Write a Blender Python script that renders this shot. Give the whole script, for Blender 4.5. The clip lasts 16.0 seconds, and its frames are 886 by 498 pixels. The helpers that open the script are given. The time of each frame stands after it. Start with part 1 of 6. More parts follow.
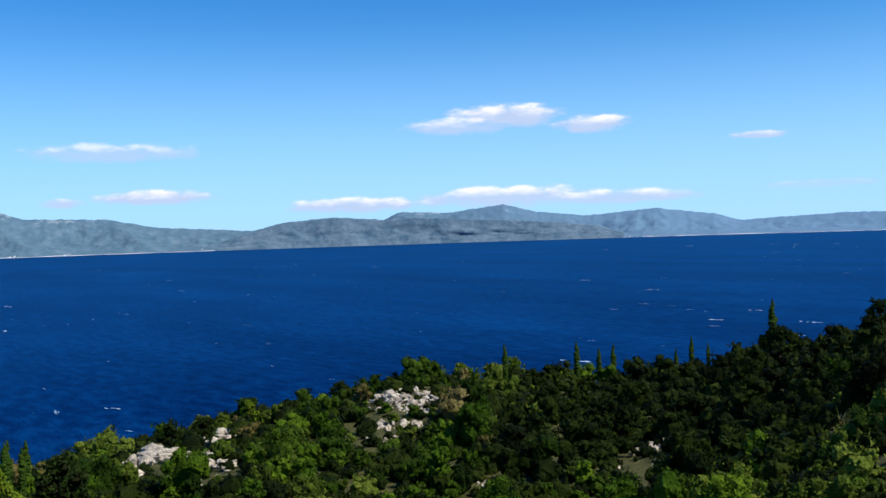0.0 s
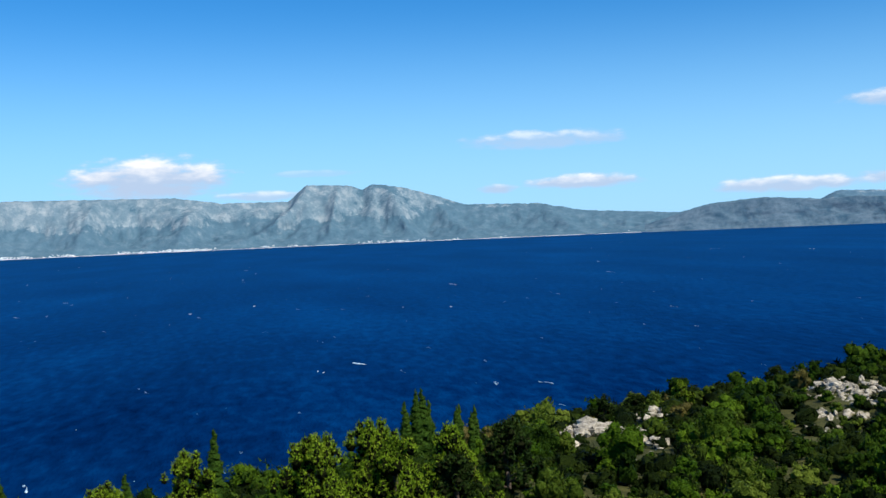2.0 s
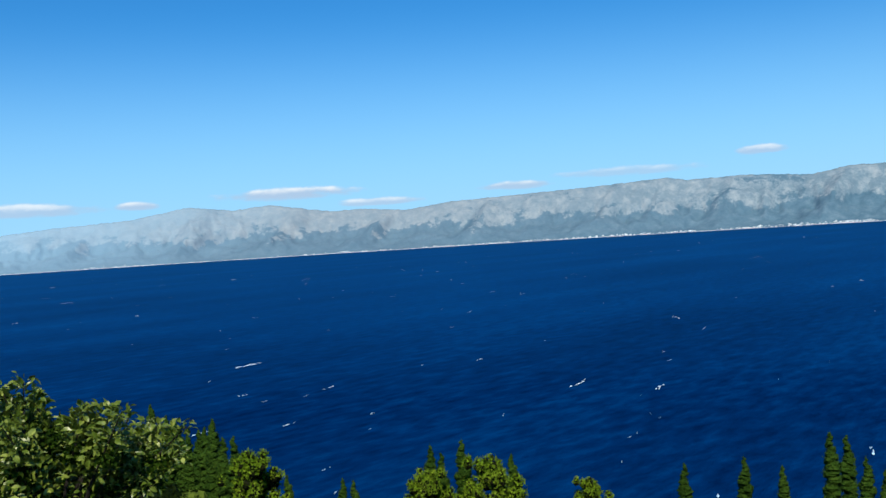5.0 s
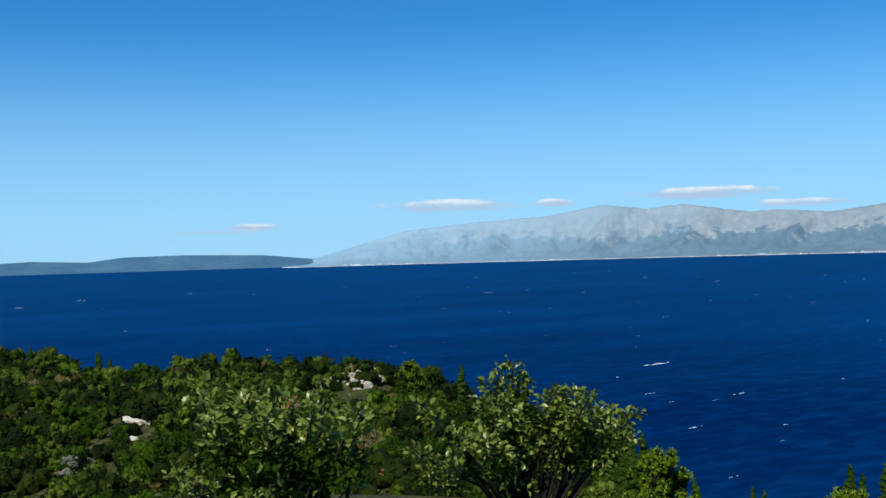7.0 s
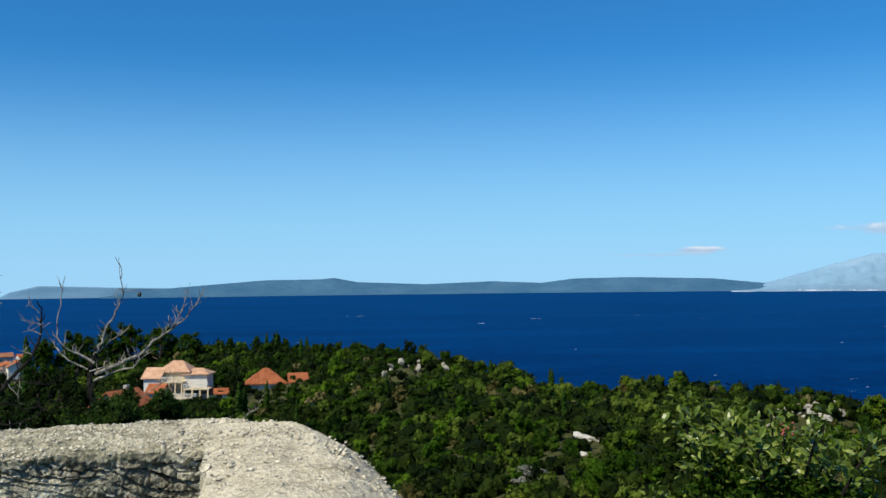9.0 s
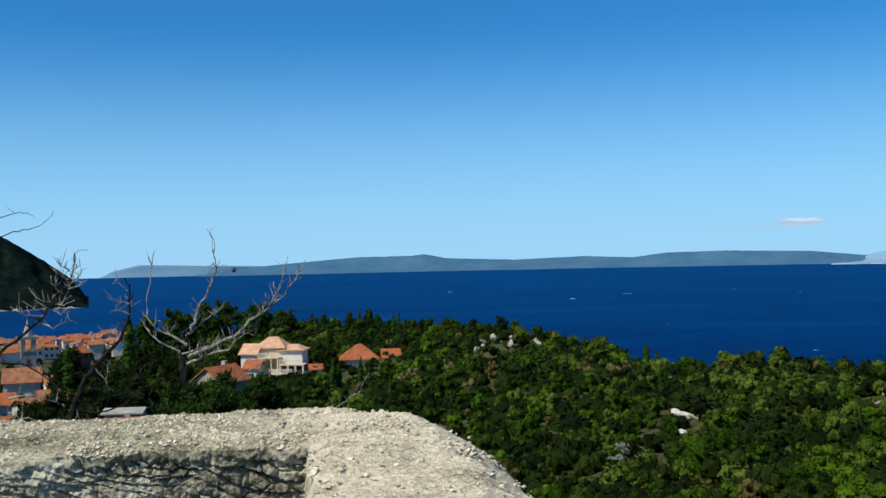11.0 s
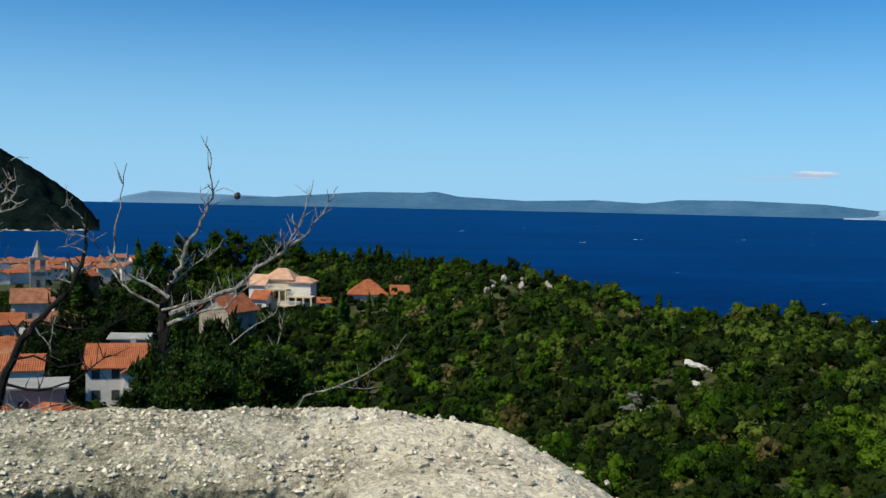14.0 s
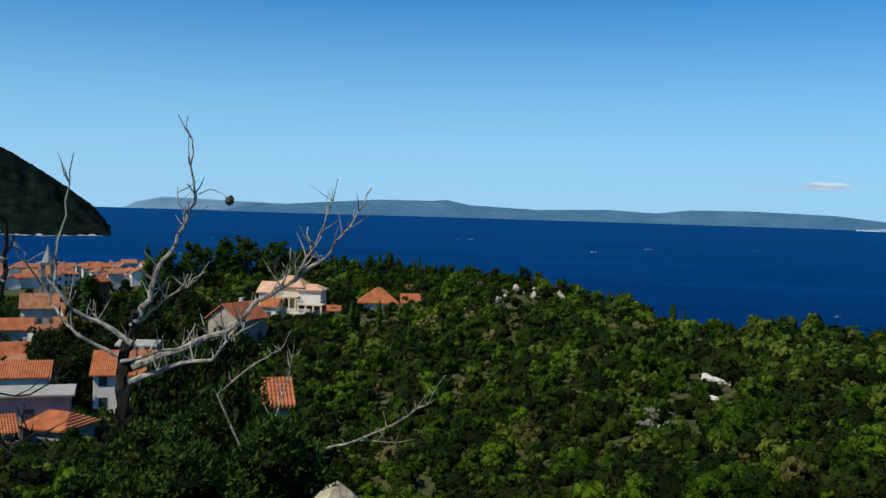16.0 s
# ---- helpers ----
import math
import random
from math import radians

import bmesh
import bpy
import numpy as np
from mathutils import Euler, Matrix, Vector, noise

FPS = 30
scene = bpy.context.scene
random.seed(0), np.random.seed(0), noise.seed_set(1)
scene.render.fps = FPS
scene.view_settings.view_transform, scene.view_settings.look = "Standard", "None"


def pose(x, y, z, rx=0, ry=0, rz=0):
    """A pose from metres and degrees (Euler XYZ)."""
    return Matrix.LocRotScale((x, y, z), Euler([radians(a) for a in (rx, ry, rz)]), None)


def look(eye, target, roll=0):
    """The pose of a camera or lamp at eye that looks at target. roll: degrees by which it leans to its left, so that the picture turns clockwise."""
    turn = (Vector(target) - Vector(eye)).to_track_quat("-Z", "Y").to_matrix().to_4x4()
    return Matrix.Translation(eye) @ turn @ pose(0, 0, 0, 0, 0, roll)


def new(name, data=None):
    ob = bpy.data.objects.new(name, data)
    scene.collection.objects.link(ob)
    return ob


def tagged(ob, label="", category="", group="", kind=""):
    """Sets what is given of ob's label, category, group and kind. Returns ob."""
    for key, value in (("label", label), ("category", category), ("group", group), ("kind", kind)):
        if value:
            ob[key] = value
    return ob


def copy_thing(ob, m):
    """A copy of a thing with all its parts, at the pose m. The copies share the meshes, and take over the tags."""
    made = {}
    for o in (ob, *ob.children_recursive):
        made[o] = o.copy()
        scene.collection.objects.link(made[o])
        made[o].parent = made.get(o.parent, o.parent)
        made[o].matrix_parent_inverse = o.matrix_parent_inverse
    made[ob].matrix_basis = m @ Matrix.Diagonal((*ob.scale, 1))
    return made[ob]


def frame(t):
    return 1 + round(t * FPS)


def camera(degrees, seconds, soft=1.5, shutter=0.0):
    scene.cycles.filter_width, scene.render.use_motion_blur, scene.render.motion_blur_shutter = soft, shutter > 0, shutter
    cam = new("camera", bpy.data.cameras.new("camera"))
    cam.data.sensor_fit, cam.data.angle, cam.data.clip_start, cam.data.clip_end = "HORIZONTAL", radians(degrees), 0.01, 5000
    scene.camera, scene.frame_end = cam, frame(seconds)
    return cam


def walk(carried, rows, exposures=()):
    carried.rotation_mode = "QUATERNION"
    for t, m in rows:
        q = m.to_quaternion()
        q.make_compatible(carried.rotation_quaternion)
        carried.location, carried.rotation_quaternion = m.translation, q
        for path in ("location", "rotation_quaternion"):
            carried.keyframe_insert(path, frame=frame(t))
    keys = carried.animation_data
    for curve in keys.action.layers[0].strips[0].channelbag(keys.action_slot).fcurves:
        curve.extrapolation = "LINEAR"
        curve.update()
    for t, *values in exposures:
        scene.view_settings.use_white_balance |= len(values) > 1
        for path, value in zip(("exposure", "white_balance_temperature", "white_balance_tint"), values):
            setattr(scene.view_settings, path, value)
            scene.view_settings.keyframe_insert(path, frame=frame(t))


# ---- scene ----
import itertools

EYE = 55.0  # the lens above the sea

# seconds, heading (clockwise from +y), pitch, roll, place
WALK = (
    (0.0, 122.94, -1.06, -1.85, 1.08, -2.60, 55.32),
    (0.5, 117.79, -1.19, -1.99, 0.88, -2.46, 55.23),
    (1.0, 112.60, -1.30, -2.15, 0.80, -2.31, 55.18),
    (1.5, 105.98, -1.32, -2.06, 0.83, -2.07, 55.19),
    (2.0, 99.20, -1.21, -2.42, 0.93, -1.92, 55.14),
    (2.5, 90.63, -0.90, -2.92, 1.14, -1.83, 55.06),
    (3.0, 82.92, -0.67, -3.14, 1.32, -1.80, 55.02),
    (3.5, 75.33, -0.56, -3.23, 1.43, -1.78, 55.00),
    (4.0, 67.22, -0.63, -3.37, 1.42, -1.74, 55.01),
    (4.5, 60.42, -0.71, -3.49, 1.35, -1.77, 55.02),
    (5.0, 53.91, -0.84, -3.53, 1.31, -1.79, 54.98),
    (5.2, 51.33, -0.96, -3.52, 1.31, -1.78, 54.97),
    (7.3, 27.48, 0.52, -1.18, 0.31, -2.47, 55.13),
    (7.5, 24.96, 0.83, -0.94, 0.33, -2.45, 55.12),
    (8.0, 17.66, 1.53, -0.59, 0.38, -2.31, 55.10),
    (8.5, 11.32, 1.83, -0.29, 0.37, -2.19, 55.08),
    (9.0, 6.16, 1.85, -0.68, 0.34, -2.06, 55.06),
    (9.5, 2.65, 1.86, -1.13, 0.31, -2.01, 55.04),
    (9.7, 2.07, 1.89, -1.34, 0.30, -2.02, 55.04),
    (11.8, 0.34, -0.69, -0.54, 0.09, -0.53, 55.03),
    (12.0, 0.28, -0.94, -0.12, 0.07, -0.46, 55.03),
    (12.5, 0.22, -1.42, 0.08, 0.01, -0.06, 55.00),
    (13.0, 0.19, -2.01, 0.59, -0.05, 0.37, 54.98),
    (13.5, 0.34, -2.60, 0.88, -0.12, 0.74, 54.97),
    (14.0, 0.50, -2.93, 1.21, -0.20, 1.12, 55.00),
    (14.5, 0.49, -2.38, 1.52, -0.25, 1.49, 54.99),
    (15.0, 0.29, -2.55, 1.99, -0.33, 2.10, 55.01),
    (15.5, 0.09, -2.11, 1.81, -0.40, 2.50, 54.98),
    (16.0, -0.08, -2.48, 1.68, -0.445, 2.75, 54.99),
)
cam = camera(47.16, 16.0, soft=1.5)


def aim(heading, pitch, roll, x, y, z):
    a, e = radians(heading), radians(pitch)
    ahead = Vector((math.sin(a) * math.cos(e), math.cos(a) * math.cos(e), math.sin(e)))
    return look((x, y, z), Vector((x, y, z)) + ahead, roll)


walk(cam, [(t, aim(*row)) for t, *row in WALK], exposures=((0.0, 0.18, 6500, 18), (1.5, 0.13, 6500, 14), (3.0, 0.07, 6500, 10), (4.5, 0.0, 6500, 10), (8.0, -0.08, 6500, 10), (12.0, -0.10, 6500, 10), (13.5, -0.18, 6500, 10), (16.0, -0.18, 6500, 10)))
# ---- light ----
SUN_HEADING, SUN_HEIGHT = -124.0, 50.0
sun_way = Vector((math.sin(radians(SUN_HEADING)) * math.cos(radians(SUN_HEIGHT)),
                  math.cos(radians(SUN_HEADING)) * math.cos(radians(SUN_HEIGHT)), math.sin(radians(SUN_HEIGHT))))
sun = new("sun", bpy.data.lights.new("sun", "SUN"))
sun.data.energy, sun.data.angle, sun.data.color = 5.4, radians(0.53), (1.0, 0.92, 0.72)
sun.matrix_world = look(sun_way * 100, (0, 0, 0))

# clouds low over the far shore: heading, height, half width, half height, density
CLOUDS = (
    (105.0, 4.65, 5.4, 0.62, 0.6), (124.0, 5.75, 3.2, 0.62, 0.75), (126.6, 6.25, 3.6, 0.85, 0.95), (131.4, 5.60, 2.5, 0.65, 0.95), (140.4, 4.60, 1.6, 0.28, 0.8),
    (107.3, 2.25, 3.4, 0.55, 0.95), (102.4, 2.05, 1.3, 0.35, 0.85), (118.0, 1.55, 4.5, 0.55, 0.9), (126.5, 1.75, 6.0, 0.75, 0.85),
    (133.0, 1.55, 5.0, 0.5, 0.8), (143.5, 1.85, 3.5, 0.3, 0.35), (83.3, 3.15, 5.0, 1.50, 1.0), (89.4, 2.15, 3.2, 0.35, 0.7),
    (71.6, 3.50, 1.5, 0.34, 0.7), (92.2, 3.30, 2.8, 0.26, 0.32), (58.3, 2.50, 2.4, 0.3, 0.75), (64.5, 2.85, 4.5, 0.35, 0.5),
    (45.5, 2.75, 4.2, 0.45, 0.85), (50.6, 2.05, 2.6, 0.3, 0.7), (37.3, 2.50, 1.3, 0.3, 0.8), (31.5, 2.50, 4.6, 0.45, 0.7),
    (20.3, 1.55, 1.7, 0.28, 0.9), (18.5, 1.35, 3.4, 0.16, 0.35),
)
world = bpy.data.worlds.new("sky")
scene.world = world
world.use_nodes = True
nt = world.node_tree
nt.nodes.clear()


def node(tree, type_name, *links, **values):
    """A node; links feed its inputs in order (a socket, a number or None)."""
    n = tree.nodes.new(type_name)
    for key, value in values.items():
        if key == "op":
            n.operation = value
        elif key == "mode":
            n.blend_type = value
        elif key == "kind":
            n.data_type = value
        elif key == "grade":
            n.interpolation_type = value
    for socket, link in zip([s for s in n.inputs if s.enabled], links):
        if link is None:
            continue
        if hasattr(link, "is_linked"):
            tree.links.new(link, socket)
        else:
            socket.default_value = link
    return n


def calc(tree, op, *links):
    return node(tree, "ShaderNodeMath", *links, op=op).outputs[0]


sky = nt.nodes.new("ShaderNodeTexSky")
sky.sky_type, sky.sun_disc = "NISHITA", False
sky.sun_elevation, sky.sun_rotation = radians(SUN_HEIGHT), radians(SUN_HEADING)
sky.altitude, sky.air_density, sky.dust_density, sky.ozone_density = 100, 1.0, 0.2, 2.5
way = nt.nodes.new("ShaderNodeTexCoord").outputs["Generated"]
axes = node(nt, "ShaderNodeSeparateXYZ", way)
heading = calc(nt, "MULTIPLY", calc(nt, "ARCTAN2", axes.outputs[0], axes.outputs[1]), 57.2958)
height = calc(nt, "MULTIPLY", calc(nt, "ARCSINE", axes.outputs[2]), 57.2958)
flat = node(nt, "ShaderNodeCombineXYZ", heading, calc(nt, "MULTIPLY", height, 2.6), 0.0).outputs[0]
puff = nt.nodes.new("ShaderNodeTexNoise")
nt.links.new(flat, puff.inputs["Vector"])
puff.inputs["Scale"].default_value, puff.inputs["Detail"].default_value, puff.inputs["Roughness"].default_value = 0.62, 6.0, 0.54
ragged = calc(nt, "MULTIPLY", calc(nt, "SUBTRACT", puff.outputs[0], 0.5), 2.0)
cover, lit = 0.0, 0.0
for a, e, wide, tall, dense in CLOUDS:
    u = calc(nt, "POWER", calc(nt, "ABSOLUTE", calc(nt, "DIVIDE", calc(nt, "SUBTRACT", heading, a), wide)), 2.0)
    side = calc(nt, "DIVIDE", calc(nt, "SUBTRACT", height, e), tall)
    # flatter below than above
    v = calc(nt, "POWER", calc(nt, "MAXIMUM", side, calc(nt, "MULTIPLY", side, -1.2)), 2.0)
    body = calc(nt, "ADD", calc(nt, "SUBTRACT", 0.75, calc(nt, "ADD", u, v)), ragged)
    soft_body = node(nt, "ShaderNodeMapRange", body, -0.30, 0.60, 0.0, dense, grade="SMOOTHSTEP").outputs[0]
    above = node(nt, "ShaderNodeMapRange", calc(nt, "ADD", side, calc(nt, "MULTIPLY", ragged, 0.9)), -0.10, 0.95, 0.0, 1.0, grade="SMOOTHSTEP").outputs[0]
    lit = calc(nt, "MAXIMUM", calc(nt, "MULTIPLY", above, calc(nt, "MINIMUM", calc(nt, "MULTIPLY", soft_body, 1.6), 1.0)), lit)
    cover = calc(nt, "MAXIMUM", soft_body, cover)
# thin veil of cloud above the horizon
veil = node(nt, "ShaderNodeMapRange", height, -1.5, 13.5, 0.88, 0.0, grade="SMOOTHSTEP").outputs[0]
tint = node(nt, "ShaderNodeMix", 1.0, kind="RGBA", mode="MULTIPLY")
nt.links.new(sky.outputs[0], tint.inputs[6])
tint.inputs[7].default_value = (0.19, 0.768, 1.25, 1)
hazy = node(nt, "ShaderNodeMix", kind="RGBA")
nt.links.new(veil, hazy.inputs[0])
nt.links.new(tint.outputs[2], hazy.inputs[6])
hazy.inputs[7].default_value = (4.1, 7.35, 10.6, 1)
clouded = node(nt, "ShaderNodeMix", kind="RGBA")
nt.links.new(cover, clouded.inputs[0])
nt.links.new(hazy.outputs[2], clouded.inputs[6])
shade = node(nt, "ShaderNodeMix", kind="RGBA")
nt.links.new(lit, shade.inputs[0])
shade.inputs[6].default_value, shade.inputs[7].default_value = (4.6, 6.0, 8.0, 1), (9.7, 9.9, 10.0, 1)
nt.links.new(shade.outputs[2], clouded.inputs[7])
glow = node(nt, "ShaderNodeBackground", clouded.outputs[2], 0.1)
nt.links.new(glow.outputs[0], node(nt, "ShaderNodeOutputWorld").inputs[0])


# ---- materials ----
def material(name, rough=0.8, metal=0.0, specular=0.3):
    m = bpy.data.materials.new(name)
    m.use_nodes = True
    shader = m.node_tree.nodes["Principled BSDF"]
    shader.inputs["Roughness"].default_value = rough
    shader.inputs["Metallic"].default_value = metal
    shader.inputs["Specular IOR Level"].default_value = specular
    return m, m.node_tree, shader


def noise_at(tree, scale, detail=4.0, rough=0.55, stretch=None, where="Position"):
    if where == "Position":
        at = tree.nodes.new("ShaderNodeNewGeometry").outputs["Position"]
    else:
        at = tree.nodes.new("ShaderNodeTexCoord").outputs[where]
    if stretch:
        at = node(tree, "ShaderNodeVectorMath", at, stretch, op="MULTIPLY").outputs[0]
    n = tree.nodes.new("ShaderNodeTexNoise")
    tree.links.new(at, n.inputs["Vector"])
    n.inputs["Scale"].default_value, n.inputs["Detail"].default_value, n.inputs["Roughness"].default_value = scale, detail, rough
    return n.outputs[0]


def ramp(tree, fac, *stops):
    r = tree.nodes.new("ShaderNodeValToRGB")
    tree.links.new(fac, r.inputs[0])
    while len(r.color_ramp.elements) < len(stops):
        r.color_ramp.elements.new(0.5)
    for element, (place, colour) in zip(r.color_ramp.elements, stops):
        element.position, element.color = place, (*colour, 1)
    return r.outputs[0]


def blend(tree, fac, one, two, mode="MIX"):
    m = node(tree, "ShaderNodeMix", kind="RGBA", mode=mode)
    for socket, value in ((m.inputs[0], fac), (m.inputs[6], one), (m.inputs[7], two)):
        if hasattr(value, "is_linked"):
            tree.links.new(value, socket)
        else:
            socket.default_value = value if isinstance(value, (int, float)) else (*value, 1)
    return m.outputs[2]


def bump(tree, shader, height_socket, strength, distance):
    b = tree.nodes.new("ShaderNodeBump")
    b.inputs["Strength"].default_value, b.inputs["Distance"].default_value = strength, distance
    tree.links.new(height_socket, b.inputs["Height"])
    tree.links.new(b.outputs[0], shader.inputs["Normal"])


def mottled(name, dark, light, scale, fine, rough=0.85, bumpy=0.0, specular=0.25, metal=0.0, where="Position"):
    """Two scales of variation between two colours, with a relief of the finer one."""
    m, t, s = material(name, rough, metal, specular)
    broad, grain = noise_at(t, scale, where=where), noise_at(t, fine, 5.0, 0.65, where=where)
    mixed = calc(t, "ADD", calc(t, "MULTIPLY", broad, 0.55), calc(t, "MULTIPLY", grain, 0.45))
    t.links.new(ramp(t, mixed, (0.36, dark), (0.64, light)), s.inputs["Base Color"])
    if bumpy:
        bump(t, s, grain, 0.7, bumpy)
    return m


def tiled(name, dark, light):
    """Half-round clay tiles in columns down the slope, stained in patches."""
    m, t, s = material(name, 0.85, 0.0, 0.2)
    broad, grain = noise_at(t, 0.7, 4.0, 0.6), noise_at(t, 5.0, 5.0, 0.65)
    at = t.nodes.new("ShaderNodeTexCoord").outputs["Object"]
    along = node(t, "ShaderNodeSeparateXYZ", at)
    column = calc(t, "SINE", calc(t, "MULTIPLY", along.outputs[0], 24.0))
    course = calc(t, "SINE", calc(t, "MULTIPLY", along.outputs[1], 17.0))
    mixed = calc(t, "ADD", calc(t, "ADD", calc(t, "MULTIPLY", broad, 0.5), calc(t, "MULTIPLY", grain, 0.5)), calc(t, "ADD", calc(t, "MULTIPLY", column, 0.05), calc(t, "MULTIPLY", course, 0.035)))
    t.links.new(ramp(t, mixed, (0.36, dark), (0.64, light)), s.inputs["Base Color"])
    bump(t, s, column, 0.6, 0.06)
    return m


def wall_mortar(name, dark, mid, light, bleached=None):
    """Old lime mortar: weathered patches, sharp grit and small pits; bleached: its tones at the corner, where the lichen gives way."""
    m, t, s = material(name, 0.95, 0.0, 0.1)
    patch, lumps, grit = noise_at(t, 3.5, 4.0, 0.6), noise_at(t, 38.0, 4.0, 0.65), noise_at(t, 130.0, 4.0, 0.7)
    mixed = calc(t, "ADD", calc(t, "MULTIPLY", patch, 0.34), calc(t, "ADD", calc(t, "MULTIPLY", lumps, 0.33), calc(t, "MULTIPLY", grit, 0.33)))
    colour = ramp(t, mixed, (0.40, dark), (0.50, mid), (0.61, light))
    if bleached:
        along = node(t, "ShaderNodeSeparateXYZ", t.nodes.new("ShaderNodeNewGeometry").outputs["Position"]).outputs[0]
        along = calc(t, "ADD", along, calc(t, "MULTIPLY", calc(t, "SUBTRACT", patch, 0.5), 1.3))
        clean = ramp(t, mixed, *zip((0.40, 0.50, 0.61), bleached))
        colour = blend(t, node(t, "ShaderNodeMapRange", along, -1.15, -0.20, 0.0, 1.0, grade="SMOOTHSTEP").outputs[0], colour, clean)
    t.links.new(colour, s.inputs["Base Color"])
    bump(t, s, calc(t, "ADD", lumps, calc(t, "MULTIPLY", grit, 0.5)), 1.0, 0.018)
    return m


def leafy(name, dark, mid, light, patch=0.33, rough=0.7, specular=0.05, by_plant=0.43, tufted=0.9):
    """Leaves: each its own tone, whole patches of shrub lighter or darker."""
    m, t, s = material(name, rough, 0.0, specular)
    one = t.nodes.new("ShaderNodeNewGeometry").outputs["Random Per Island"]
    broad = noise_at(t, patch, 3.0)
    plant_tone = t.nodes.new("ShaderNodeAttribute")
    plant_tone.attribute_name = "tone"
    mixed = calc(t, "ADD", calc(t, "MULTIPLY", one, 0.20), calc(t, "ADD", calc(t, "MULTIPLY", plant_tone.outputs["Fac"], by_plant), calc(t, "MULTIPLY", broad, 0.97 - by_plant)))
    # leaf masses a hand or two across: light on tips, shade in hollows, put into the colour
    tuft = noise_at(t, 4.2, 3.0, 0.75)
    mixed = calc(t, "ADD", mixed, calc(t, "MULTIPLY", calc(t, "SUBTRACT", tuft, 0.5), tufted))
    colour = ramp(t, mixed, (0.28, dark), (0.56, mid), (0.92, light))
    if tufted:
        bump(t, s, tuft, 0.9, 0.22)
    t.links.new(colour, s.inputs["Base Color"])
    thin = t.nodes.new("ShaderNodeBsdfTranslucent")
    t.links.new(colour, thin.inputs[0])
    mix = t.nodes.new("ShaderNodeMixShader")
    mix.inputs[0].default_value = 0.14
    t.links.new(s.outputs[0], mix.inputs[1])
    t.links.new(thin.outputs[0], mix.inputs[2])
    t.links.new(mix.outputs[0], t.nodes["Material Output"].inputs[0])
    return m


def sea_material():
    m, t, s = material("sea_water", 0.45, 0.0, 0.06)
    swell = noise_at(t, 0.02, 3.0, 0.5)
    chop = noise_at(t, 0.14, 5.0, 0.6, (0.55, 1.3, 1))
    ripple = noise_at(t, 0.9, 4.0, 0.6, (0.6, 1.2, 1))
    streak = noise_at(t, 0.005, 5.0, 0.65, (0.45, 1.5, 1))
    deep = ramp(t, calc(t, "ADD", calc(t, "MULTIPLY", chop, 0.5), calc(t, "MULTIPLY", streak, 0.5)),
                (0.36, (0.0, 0.0085, 0.048)), (0.50, (0.0, 0.0185, 0.090)), (0.66, (0.0, 0.038, 0.155)))
    t.nodes.remove(s)
    body, gloss, mix = (t.nodes.new("ShaderNodeBsdf" + k) if k != "Mix" else t.nodes.new("ShaderNodeMixShader") for k in ("Diffuse", "Glossy", "Mix"))
    t.links.new(deep, body.inputs["Color"])
    gloss.inputs["Roughness"].default_value, gloss.inputs["Color"].default_value = 0.35, (0.10, 0.62, 1.0, 1)
    facing = t.nodes.new("ShaderNodeLayerWeight").outputs["Facing"]
    t.links.new(node(t, "ShaderNodeMapRange", facing, 0.84, 1.0, 0.004, 0.20).outputs[0], mix.inputs[0])
    t.links.new(body.outputs[0], mix.inputs[1])
    t.links.new(gloss.outputs[0], mix.inputs[2])
    t.links.new(mix.outputs[0], t.nodes["Material Output"].inputs[0])
    waves = calc(t, "ADD", calc(t, "ADD", calc(t, "MULTIPLY", swell, 4.0), calc(t, "MULTIPLY", chop, 2.2)), calc(t, "MULTIPLY", ripple, 0.4))
    bump(t, body, waves, 0.9, 1.0)
    bump(t, gloss, waves, 0.9, 1.0)
    return m


